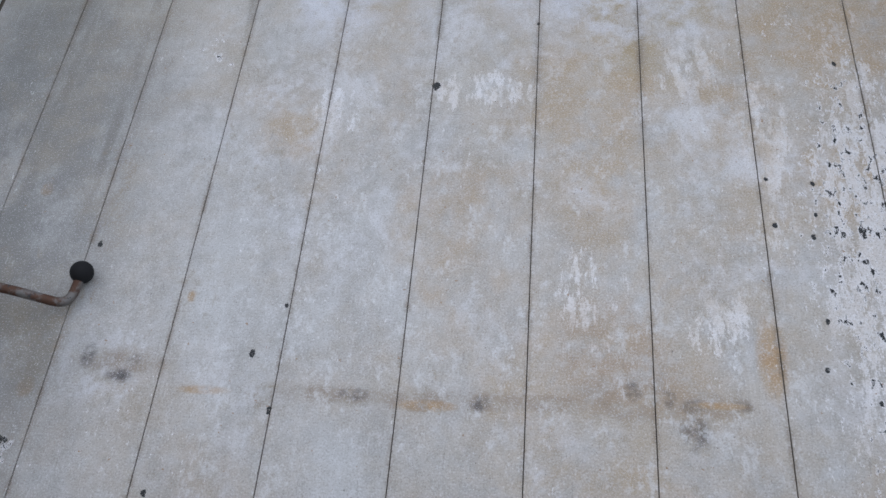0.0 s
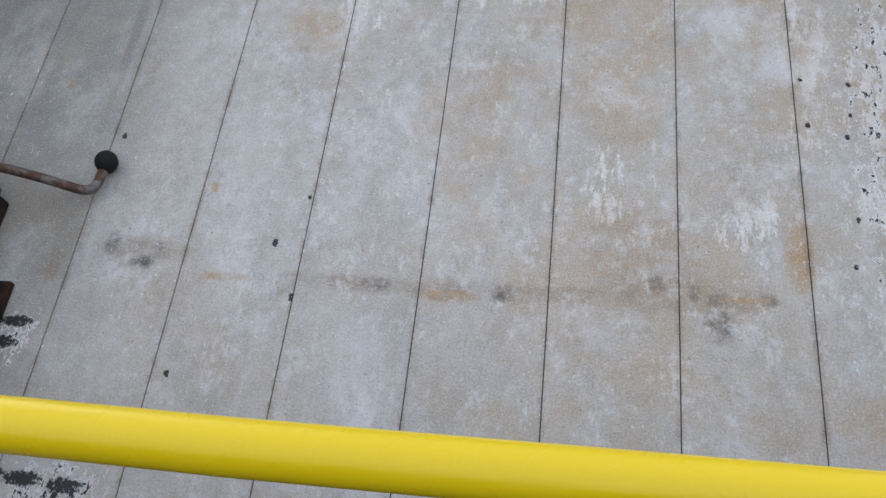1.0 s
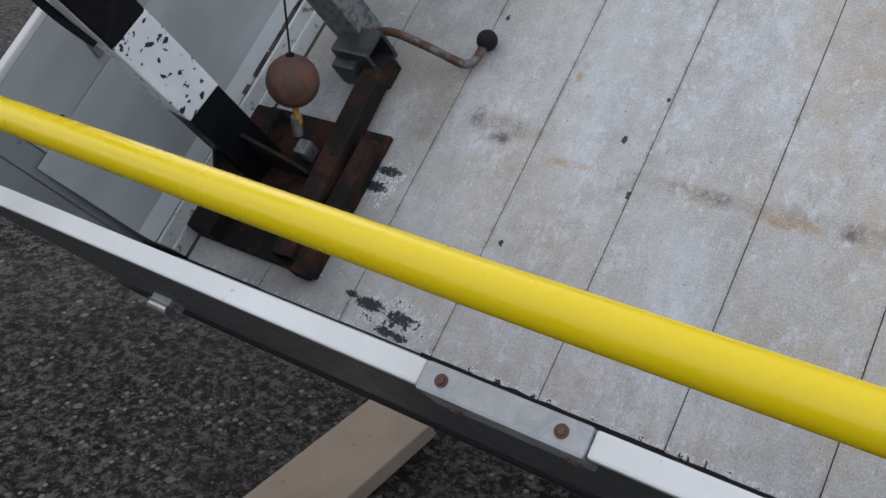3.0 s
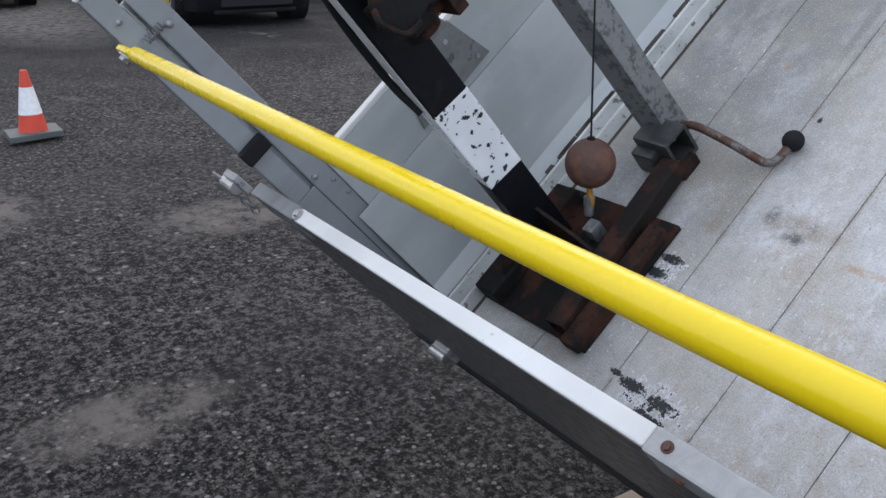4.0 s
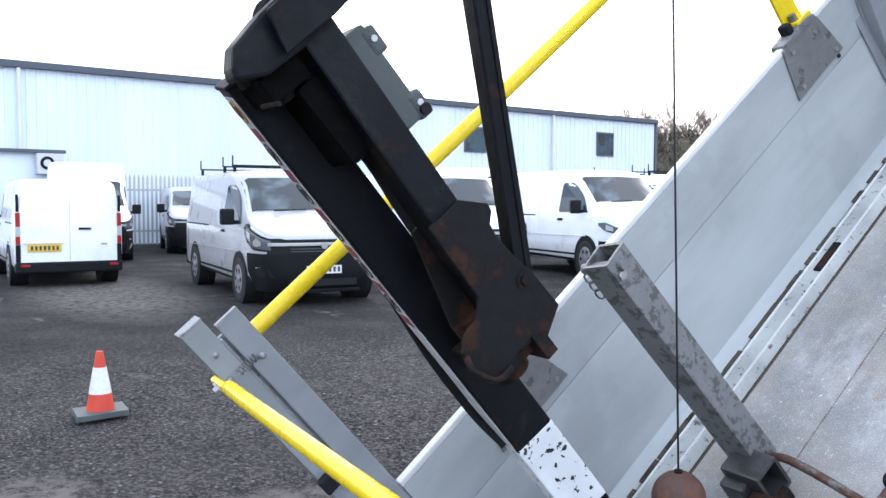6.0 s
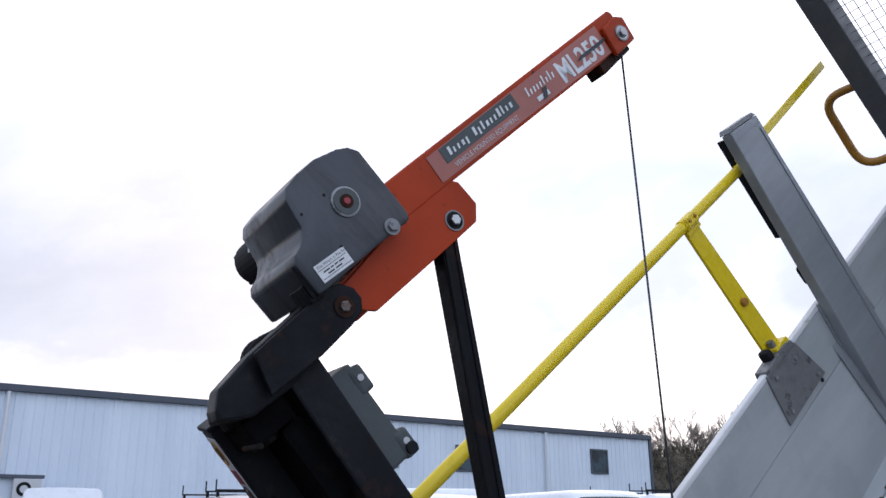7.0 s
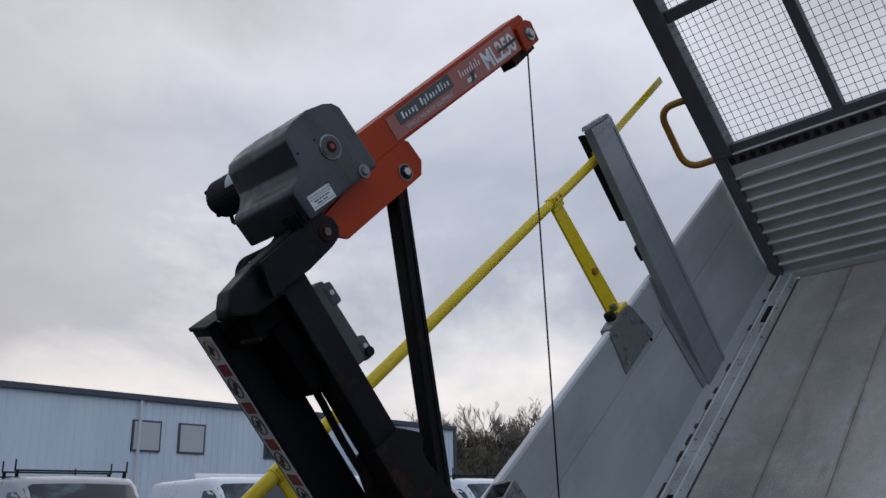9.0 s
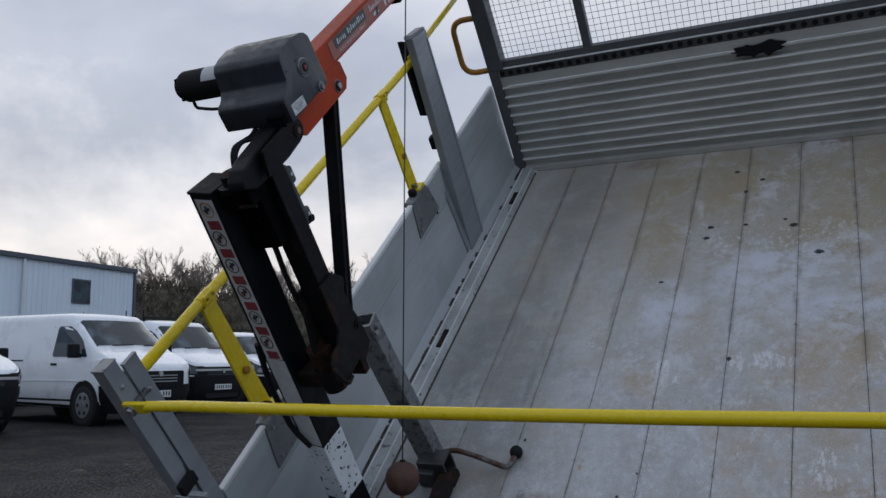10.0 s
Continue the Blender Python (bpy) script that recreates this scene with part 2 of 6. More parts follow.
    c = m.mix(m.math("MULTIPLY", edge, m.ramp(m.noise(24, 6, 0.75, m.scaled((1.0, 0.5, 1.0))), 0.46, 0.62, 0.06, 0.65)), c, (0.17, 0.125, 0.085))
    # dirty water has run along the joints of the upper deck
    run = None
    for x in (-1.0, -0.799, -0.601, -0.4, -0.198, 0.005, 0.2026):
        wander = m.math("ADD", m.axis(0), m.math("MULTIPLY", m.math("SUBTRACT", m.noise(2.6, 3, 0.5), 0.5), 0.05))
        one = m.ramp(m.math("ABSOLUTE", m.math("SUBTRACT", wander, x)), 0.016, 0.002)
        run = one if run is None else m.math("MAXIMUM", run, one)
    run = m.math("MULTIPLY", run, m.math("MULTIPLY", m.ramp(m.axis(1), 0.9, 1.6), m.ramp(m.noise(9, 5, 0.7, m.scaled((1.0, 0.35, 1.0))), 0.38, 0.58, 0.15, 0.8)))
    c = m.mix(run, c, (0.12, 0.10, 0.08))
    # brown film left by standing water on the upper deck, and bare pale patches in it
    film = m.math("MULTIPLY", m.ramp(m.axis(1), 0.9, 1.9), m.ramp(m.noise(3.0, 6, 0.62, m.scaled((1.0, 0.55, 1.0)), 0.5), 0.34, 0.62, 0.15, 0.55))
    c = m.mix(film, c, (0.345, 0.31, 0.235))
    c = stain(c, [(-0.02, 1.62, 0.42, 0.24), (0.18, 1.36, 0.28, 0.18), (-0.42, 1.42, 0.14, 0.22), (0.45, 1.55, 0.2, 0.2)], (0.62, 0.635, 0.69), 0.8, 8, 0.42, 0.58)
    bare = m.math("MULTIPLY", m.ramp(m.noise(4.5, 7, 0.7, m.scaled((1.0, 0.7, 1.0)), 0.4), 0.53, 0.64), m.ramp(m.axis(0), -0.75, -0.25))
    c = m.mix(m.math("MULTIPLY", bare, 0.62), c, (0.67, 0.675, 0.71))
    mottle = m.noise(7, 7, 0.72)
    c = m.mix(m.ramp(mottle, 0.44, 0.70, 0.0, 0.38), c, (0.40, 0.335, 0.25))
    grit = m.noise(240, 4, 0.75)
    c = m.mix(m.math("MULTIPLY", m.ramp(grit, 0.46, 0.34, 0.0, 0.5), m.ramp(mottle, 0.40, 0.62, 0.15, 1.0)), c, (0.23, 0.205, 0.18))
    rubbed = m.math("MULTIPLY", m.ramp(m.noise(17, 7, 0.78, m.scaled((1.0, 0.7, 1.0))), 0.50, 0.60), m.ramp(m.noise(75, 5, 0.75, m.scaled((1.0, 0.6, 1.0))), 0.44, 0.58))
    c = m.mix(m.math("MULTIPLY", rubbed, m.math("MULTIPLY", m.ramp(m.axis(1), 0.9, 1.7, 0.55, 0.22), m.ramp(m.axis(0), -0.85, -0.45, 0.15, 1.0))), c, (0.68, 0.69, 0.71))
    worn = m.math("MULTIPLY", m.ramp(m.noise(11, 7, 0.78, m.scaled((1.0, 0.6, 1.0)), 0.5), 0.55, 0.66), m.ramp(m.noise(60, 5, 0.75), 0.42, 0.58))
    c = m.mix(m.math("MULTIPLY", worn, 0.55), c, (0.29, 0.235, 0.17))
    # fine white nicks where loads have been dragged
    nicks = m.math("MULTIPLY", m.ramp(m.noise(115, 5, 0.75, m.scaled((1.0, 0.45, 1.0))), 0.615, 0.635), m.ramp(m.noise(4, 5, 0.65), 0.46, 0.60, 0.1, 1.0))
    c = m.mix(m.math("MULTIPLY", nicks, m.ramp(m.axis(1), 1.0, 1.6, 0.75, 0.2)), c, (0.80, 0.80, 0.82))
    # chips through to the dark primer
    zones = None
    for x, y, rx, ry, k in ((0.56, 0.78, 0.15, 0.65, 0.14), (0.46, 1.25, 0.2, 0.2, 0.05), (-0.70, 0.14, 0.13, 0.055, 0.17), (-0.2, 0.103, 1.3, 0.010, 0.15), (-0.85, 0.36, 0.06, 0.07, 0.16), (-0.05, 1.80, 0.50, 0.17, 0.085), (-0.67, 1.243, 0.10, 0.08, 0.08), (0.386, 0.135, 0.02, 0.02, 0.3)):
        one = m.math("MULTIPLY", m.blob(x, y, rx, ry), k)
        zones = one if zones is None else m.math("MAXIMUM", zones, one)
    flaking = m.math("ADD", m.noise(62, 7, 0.74, m.scaled((1.0, 0.6, 1.0))), zones)
    c = m.mix(m.math("MULTIPLY", m.ramp(flaking, 0.655, 0.675), m.ramp(zones, 0.01, 0.05, 0.0, 0.8)), c, (0.80, 0.80, 0.83))
    chips = m.ramp(flaking, 0.715, 0.726)
    # single chips, each with its own size
    ragged = m.math("MULTIPLY", m.math("SUBTRACT", m.noise(150, 5, 0.75), 0.5), 4.2)

    def flakes(mask, spots, rx, ry):
        for x, y, k in spots:
            spot = m.blob(x, y, rx * k, ry * k)
            one = m.ramp(m.math("ADD", spot, ragged), 0.45, 0.55)
            mask = m.math("MAXIMUM", mask, m.math("MULTIPLY", one, m.ramp(spot, 0.0, 0.12)))
        return mask

    chips = flakes(chips, ((-0.576, 0.322, 0.7), (-0.450, 0.562, 0.8), (-0.407, 0.653, 0.55), (-0.403, 0.464, 0.7), (-0.779, 0.767, 0.8), (-0.193, 1.137, 0.6), (0.004, 1.309, 0.5), (0.484, 0.854, 0.5), (0.475, 0.809, 0.6), (0.476, 0.651, 0.6), (0.415, 0.83, 0.7), (0.410, 0.926, 0.6), (0.561, 1.195, 0.7), (0.487, 0.918, 0.6), (0.534, 0.517, 0.5), (0.464, 0.569, 0.6)), 0.0085, 0.012)
    chips = flakes(chips, ((-0.756, 0.144, 1.6), (-0.687, 0.139, 1.5), (-0.702, 0.109, 1.2), (-0.673, 0.107, 1.0), (-0.873, 0.356, 1.5), (-0.857, 0.393, 1.4), (-0.800, 0.150, 0.8)), 0.026, 0.0095)
    chips = flakes(chips, ((-0.317, 1.92, 1.0), (-0.327, 1.846, 1.0), (-0.186, 1.922, 0.7), (-0.013, 1.897, 1.2), (0.075, 1.713, 1.3), (-0.044, 1.941, 0.7), (-0.20, 2.168, 0.8), (-0.139, 2.255, 0.9), (-0.245, 2.338, 0.9), (-0.463, 1.572, 0.7), (-0.191, 1.144, 0.7)), 0.017, 0.015)
    specks = m.ramp(m.noise(170, 3, 0.6), 0.685, 0.715)
    c = m.mix(m.math("MULTIPLY", specks, 0.7), c, (0.11, 0.10, 0.09))
    flecks = m.ramp(m.noise(95, 3, 0.6), 0.69, 0.72)
    c = m.mix(m.math("MULTIPLY", flecks, 0.75), c, (0.30, 0.17, 0.08))
    hair = m.noise(150, 4, 0.6, m.scaled((1.0, 0.12, 1.0)))
    c = m.mix(m.ramp(hair, 0.63, 0.71, 0.0, 0.35), c, (0.20, 0.185, 0.17))
    c = m.mix(m.ramp(hair, 0.37, 0.29, 0.0, 0.3), c, (0.70, 0.70, 0.71))
    fleck = m.noise(330, 3, 0.7)
    c = m.mix(m.ramp(fleck, 0.52, 0.68, 0.0, 0.52), c, (0.22, 0.20, 0.18))
    c = m.mix(m.ramp(fleck, 0.46, 0.34, 0.0, 0.44), c, (0.74, 0.75, 0.78))
    c = m.mix(chips, c, (0.022, 0.024, 0.027))
    grain = m.noise(160, 3)
    return m.done(c, m.ramp(streak, 0.3, 0.7, 0.42, 0.62), m.math("SUBTRACT", m.math("ADD", grain, m.math("MULTIPLY", fine, 0.8)), m.math("MULTIPLY", chips, 1.5)), 0.0007)


def asphalt_material():
    m = Mat("wet_gravelly_asphalt", 0.7)
    m.b.inputs["Specular IOR Level"].default_value = 0.12

    def stones(scale, channel):
        v = m.node("ShaderNodeTexVoronoi", [("Vector", m.xyz)], Scale=scale, Randomness=1.0)
        return v.outputs["Distance"], m.node("ShaderNodeSeparateColor", [(0, v.outputs["Color"])]).outputs[channel]

    grit = m.noise(34, 9, 0.85)
    c = m.mix(m.ramp(grit, 0.46, 0.59), (0.003, 0.003, 0.004), (0.140, 0.127, 0.122))
    clump = m.ramp(m.noise(14, 7, 0.75), 0.42, 0.66)
    c = m.mix(m.math("MULTIPLY", clump, 0.2), c, (0.052, 0.051, 0.056))
    c = m.mix(m.math("MULTIPLY", m.ramp(m.noise(5, 6, 0.72), 0.54, 0.68), 0.75), c, (0.008, 0.008, 0.009))
    for scale, pick, dark, pale in ((75.0, 0.80, 0.06, 0.20), (42.0, 0.80, 0.07, 0.28), (25.0, 0.93, 0.12, 0.34)):
        near, chance = stones(scale, 1)
        which = stones(scale, 2)[1]
        mask = m.math("MULTIPLY", m.ramp(chance, pick, pick + 0.01), m.ramp(m.math("ADD", near, m.math("MULTIPLY", m.noise(scale * 2.2, 3), 0.25)), 0.48, 0.36))
        c = m.mix(m.math("MULTIPLY", mask, 0.85), c, m.mix(which, (dark, dark, dark * 1.03), (pale, pale * 0.98, pale * 0.95)))
    patches = m.ramp(m.noise(0.5, 5, 0.6), 0.42, 0.62)
    c = m.mix(m.math("MULTIPLY", patches, 0.25), c, (0.055, 0.052, 0.052))
    # darker further into the yard: shade round the vans put into the colour
    far_shade = m.math("MULTIPLY", m.ramp(m.math("ADD", m.axis(0), m.math("MULTIPLY", m.noise(0.45, 5, 0.6), 2.5)), -5.5, -9.0), 0.55)
    c = m.mix(far_shade, c, (0.012, 0.012, 0.0135))
    spots = None
    for x, y, rx, ry in ((-3.9, 0.45, 0.35, 0.5), (-2.25, -0.45, 0.22, 0.4), (-4.6, -0.65, 0.5, 0.4), (-14.5, 1.2, 4.0, 1.6)):
        one = m.blob(x, y, rx, ry)
        spots = one if spots is None else m.math("MAXIMUM", spots, one)
    sand = m.math("MAXIMUM", m.ramp(m.noise(0.8, 5, 0.6, m.scaled((1.0, 1.6, 1.0)), 0.4), 0.64, 0.72), m.math("MULTIPLY", spots, 1.3))
    sand = m.math("MULTIPLY", sand, m.ramp(m.noise(9, 6, 0.68), 0.36, 0.60, 0.1, 1.0))
    c = m.mix(m.math("MINIMUM", m.math("MULTIPLY", sand, 0.7), 1.0), c, (0.17, 0.152, 0.14))
    bump = m.math("ADD", grit, m.math("MULTIPLY", m.noise(16, 6, 0.7), 1.6))
    return m.done(c, m.ramp(m.noise(1.2, 4), 0.35, 0.65, 0.75, 0.95), bump, 0.014)


def rust_material(name, base, rust, amount, scale=18, rough=0.6, metal=0.0, pits=(0.05, 0.05, 0.055), gloss=0.5):
    m = Mat(name, rough, metal)
    m.b.inputs["Specular IOR Level"].default_value = gloss
    n = m.noise(scale, 7, 0.68)
    c = m.mix(m.ramp(n, amount - 0.06, amount + 0.08), base, rust)
    c = m.mix(m.ramp(m.noise(scale * 2.6, 5, 0.65), 0.60, 0.66), c, pits)
    grain = m.noise(scale * 9, 4, 0.6)
    return m.done(c, m.ramp(n, 0.35, 0.65, rough - 0.15, rough + 0.15), m.math("ADD", n, m.math("MULTIPLY", grain, 0.5)), 0.0016)


def white_chipped(name):
    m = Mat(name, 0.5)
    chips = m.math("MAXIMUM", m.ramp(m.noise(62, 3, 0.5), 0.62, 0.635), m.ramp(m.noise(30, 4, 0.6), 0.66, 0.675))
    c = m.mix(m.ramp(m.noise(12, 4), 0.3, 0.7), (0.70, 0.72, 0.74), (0.82, 0.83, 0.85))
    return m.done(m.mix(chips, c, (0.02, 0.02, 0.024)), None, m.math("MULTIPLY", chips, -1.0), 0.001)


def galvanised(name, tone=0.42, rough=0.5, spread=0.56, size=24, spangle=90.0):
    m = Mat(name, rough, 0.55)
    k = m.ramp(m.noise(spangle * 0.35, 5, 0.7, None, 1.2), 0.3, 0.7)
    c = m.mix(k, (tone * 0.72, tone * 0.74, tone * 0.76), (tone, tone * 1.01, tone * 1.03))
    dark = m.ramp(m.noise(size, 6, 0.65), spread, spread + 0.06)
    c = m.mix(m.math("MULTIPLY", dark, 0.75), c, (0.09, 0.09, 0.09))
    return m.done(c, m.ramp(k, 0, 1, rough - 0.1, rough + 0.15), m.noise(60, 4), 0.0006)


def aluminium(name, tone, rough=0.45, metal=0.35, axis=(1.0, 0.25, 1.0)):
    m = Mat(name, rough, metal)
    n = m.noise(7, 6, 0.6, m.scaled(axis))
    c = m.mix(m.ramp(n, 0.3, 0.7), tuple(v * 0.8 for v in tone), tone)
    c = m.mix(m.math("MULTIPLY", m.ramp(m.noise(3.5, 5, 0.65), 0.54, 0.66), 0.5), c, tuple(v * 0.72 for v in tone))
    scratch = m.noise(45, 4, 0.6, m.scaled((1.0, 0.08, 1.0)))
    return m.done(c, m.ramp(scratch, 0.3, 0.7, rough - 0.1, rough + 0.15), scratch, 0.0005)


def plain(name, colour, rough=0.5, metal=0.0, grain=40, vary=0.85):
    m = Mat(name, rough, metal)
    n = m.noise(grain, 4)
    return m.done(m.mix(m.ramp(n, 0.3, 0.7), tuple(v * vary for v in colour), colour), None, n, 0.0004)


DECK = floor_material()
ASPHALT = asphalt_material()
YELLOW = painted("yellow_paint", (0.82, 0.60, 0.008), (0.60, 0.46, 0.07), 0.25, 0.78, 3, dark=0.94, relief=0.0)
ORANGE = painted("orange_paint", (0.43, 0.043, 0.005), (0.05, 0.022, 0.016), 0.45, 0.625, 11, dark=0.72)
ORANGE.node_tree.nodes["Principled BSDF"].inputs["Specular IOR Level"].default_value = 0.2
BLACK = rust_material("black_steel_paint", (0.0048, 0.0056, 0.008), (0.030, 0.014, 0.009), 0.63, 9, 0.5, pits=(0.010, 0.010, 0.011), gloss=0.17)
DARKRUST = rust_material("dark_rust", (0.008, 0.0072, 0.0072), (0.046, 0.019, 0.012), 0.53, 15, 0.75, pits=(0.007, 0.007, 0.007), gloss=0.2)
# a darker black steel, with the shadow behind the mast in its colour
BLACK_SHADED = rust_material("shaded_black_steel", (0.0035, 0.0036, 0.004), (0.012, 0.007, 0.005), 0.62, 14, 0.8, pits=(0.003, 0.003, 0.003), gloss=0.06)
BRACKET = rust_material("rust_speckled_black_paint", (0.0065, 0.0066, 0.0075), (0.036, 0.016, 0.010), 0.58, 14, 0.65, pits=(0.008, 0.008, 0.008), gloss=0.2)
RUST = rust_material("brown_rust", (0.075, 0.036, 0.026), (0.125, 0.056, 0.036), 0.5, 30, 0.75)
BEAMRUST = rust_material("rusty_beam", (0.013, 0.010, 0.009), (0.046, 0.020, 0.013), 0.54, 16, 0.75, pits=(0.013, 0.011, 0.010), gloss=0.2)
CRANKRUST = rust_material("worn_rusty_rod", (0.16, 0.15, 0.145), (0.10, 0.05, 0.033), 0.46, 34, 0.6, 0.4)
PLASTIC = Mat("grey_moulded_plastic", 0.36)
soot = PLASTIC.ramp(PLASTIC.noise(11, 6, 0.72, PLASTIC.scaled((1.0, 1.0, 0.35)), 0.6), 0.42, 0.66)
dull = PLASTIC.mix(PLASTIC.ramp(PLASTIC.noise(4, 5), 0.3, 0.7), (0.029, 0.034, 0.042), (0.044, 0.050, 0.060))
PLASTIC = PLASTIC.done(PLASTIC.mix(PLASTIC.math("MULTIPLY", soot, 0.75), dull, (0.014, 0.015, 0.019)), PLASTIC.ramp(soot, 0.0, 1.0, 0.30, 0.50), PLASTIC.noise(90, 4, 0.6), 0.0003)
BOXGREY = painted("grey_metal_box_paint", (0.075, 0.088, 0.09), (0.04, 0.04, 0.04), 0.55, 0.72, 12)
CHIPPED = white_chipped("chipped_white_paint")
GALV = galvanised("galvanised_steel", 0.36)
GALV_SPECKLED = galvanised("speckled_galvanised_steel", 0.27, 0.5, 0.52, 45, 170.0)
GALV_DARK = galvanised("dull_galvanised_steel", 0.26)
GALV_STAINED = galvanised("grease_stained_galvanised_steel", 0.085, 0.42, 0.50, 30)
ROPE = plain("dark_wire_rope", (0.045, 0.046, 0.05), 0.5, 0.4)
ALU = aluminium("grey_aluminium", (0.33, 0.35, 0.37))
ALU_END = aluminium("dull_end_aluminium", (0.20, 0.21, 0.22), 0.5, 0.2)
JOINT = galvanised("bluish_galvanised_plate", 0.40, 0.45, 0.66, 14)
ALU_PANEL = aluminium("pale_aluminium_panel", (0.445, 0.47, 0.475), 0.5, 0.1)
# grey of outward faces, darkened in the colour itself to stand for shade
ALU_SHADED = aluminium("shaded_grey_paint", (0.085, 0.086, 0.09), 0.5, 0.15)
FOOTRAIL = painted("scuffed_rail_paint", (0.49, 0.505, 0.49), (0.10, 0.09, 0.085), 0.5, 0.575, 16, dark=0.60)
WHITE_EDGE = painted("white_edge_paint", (0.76, 0.76, 0.755), (0.34, 0.33, 0.31), 0.5, 0.635, 8)
FRAME = aluminium("dark_grey_steel_frame", (0.13, 0.135, 0.14), 0.5, 0.3)
CORRUGATED = aluminium("dirty_corrugated_aluminium", (0.56, 0.56, 0.53), 0.45, 0.25, (0.3, 1.0, 1.0))
# near-white tone carries the skylight caught by ridge crests and channel lips
RIDGE = aluminium("lit_bright_ridge", (0.88, 0.885, 0.87), 0.4, 0.05, (0.3, 1.0, 1.0))
RUBBER = plain("black_rubber", (0.012, 0.012, 0.014), 0.75)
RUBBER.node_tree.nodes["Principled BSDF"].inputs["Specular IOR Level"].default_value = 0.25
CHROME = plain("bright_steel", (0.46, 0.46, 0.46), 0.34, 0.85)
OCHRE = painted("ochre_handle_coating", (0.42, 0.19, 0.02), (0.2, 0.12, 0.05), 0.45, 0.7)
TIMBER = painted("grey_brown_timber", (0.27, 0.215, 0.17), (0.17, 0.13, 0.10), 0.8, 0.62, 12)
LABEL_WHITE = plain("white_label", (0.74, 0.75, 0.76), 0.4)
LABEL_GREY = plain("pale_worn_label", (0.60, 0.60, 0.61), 0.45)
LABEL_RED = plain("dull_red_label", (0.30, 0.045, 0.055), 0.5, 0.0, 120, 0.6)
LABEL_PINK = painted("faded_red_label", (0.44, 0.15, 0.115), (0.24, 0.07, 0.04), 0.5, 0.68, 16, dark=0.78, relief=0.0002)
INK = plain("dark_print", (0.03, 0.035, 0.04), 0.5)
BADGE = plain("dark_green_grey_badge", (0.045, 0.06, 0.062), 0.45)
RED_PLASTIC = plain("red_plastic", (0.32, 0.02, 0.03), 0.4)


# ---- mesh helpers ----
BASE = {}
NUDGE = Vector((0, 0, 0))


def thing(name, base, label, category, frame=BED, group="", kind=""):
    """A top-level Empty at its base, which parents its parts."""
    root = new(name)
    root.empty_display_size = 0.05
    root.matrix_world = frame @ Matrix.Translation(base)
    BASE[root] = Vector(base)
    return tagged(root, label, category, group, kind)


def part(name, bm, material, parent, label="", smooth=False):
    """Links a bmesh, given in its thing's frame, as one mesh under a thing or under a part."""
    base = BASE[parent]
    bmesh.ops.translate(bm, verts=bm.verts, vec=NUDGE - base)
    bmesh.ops.recalc_face_normals(bm, faces=bm.faces)
    if smooth:
        for e in bm.edges:
            e.smooth = len(e.link_faces) != 2 or e.calc_face_angle() < 0.62
    me = bpy.data.meshes.new(name)
    bm.to_mesh(me)
    bm.free()
    for p in me.polygons:
        p.use_smooth = smooth
    me.materials.append(material)
    ob = new(name, me)
    ob.parent = parent
    BASE[ob] = base
    if label:
        ob["label"] = label
    return ob


def soften(bm, width, segments=2):
    if width:
        bmesh.ops.bevel(bm, geom=bm.edges[:], offset=width, segments=segments, profile=0.6, affect="EDGES", clamp_overlap=True)
    return bm


def box(x0, x1, y0, y1, z0, z1, bevel=0.003, bm=None):
    own = bmesh.new()
    bmesh.ops.create_cube(own, size=1.0)
    for v in own.verts:
        v.co = ((x0 + x1) / 2 + v.co.x * (x1 - x0), (y0 + y1) / 2 + v.co.y * (y1 - y0), (z0 + z1) / 2 + v.co.z * (z1 - z0))
    soften(own, bevel)
    return join(bm, own)


def join(bm, own):
    if bm is None:
        return own
    me = bpy.data.meshes.new("scratch")
    own.to_mesh(me)
    own.free()
    bm.from_mesh(me)
    bpy.data.meshes.remove(me)
    return bm


def prism(points, lo, hi, axis=0, bevel=0.0, bm=None):
    """A flat outline given in the two other axes, pulled from lo to hi along the axis."""
    own = bmesh.new()

    def at(p, d):
        p = list(p)
        p.insert(axis, d)
        return own.verts.new(p)

    a, b = [at(p, lo) for p in points], [at(p, hi) for p in points]
    own.faces.new(a)
    own.faces.new(b[::-1])
    for i in range(len(points)):
        j = (i + 1) % len(points)
        own.faces.new((a[i], b[i], b[j], a[j]))
    bmesh.ops.recalc_face_normals(own, faces=own.faces)
    soften(own, bevel)
    return join(bm, own)


def rod(p0, p1, r, r2=None, sides=16, bm=None, bevel=0.0):
    p0, p1 = Vector(p0), Vector(p1)
    own = bmesh.new()
    bmesh.ops.create_cone(own, cap_ends=True, segments=sides, radius1=r, radius2=r if r2 is None else r2, depth=(p1 - p0).length)
    if bevel:
        rims = [e for e in own.edges if abs(e.verts[0].co.z - e.verts[1].co.z) < 1e-6]
        bmesh.ops.bevel(own, geom=rims, offset=bevel, segments=2, profile=0.5, affect="EDGES", clamp_overlap=True)
    turn = (p1 - p0).to_track_quat("Z", "Y").to_matrix().to_4x4()
    own.transform(Matrix.Translation((p0 + p1) / 2) @ turn)
    return join(bm, own)


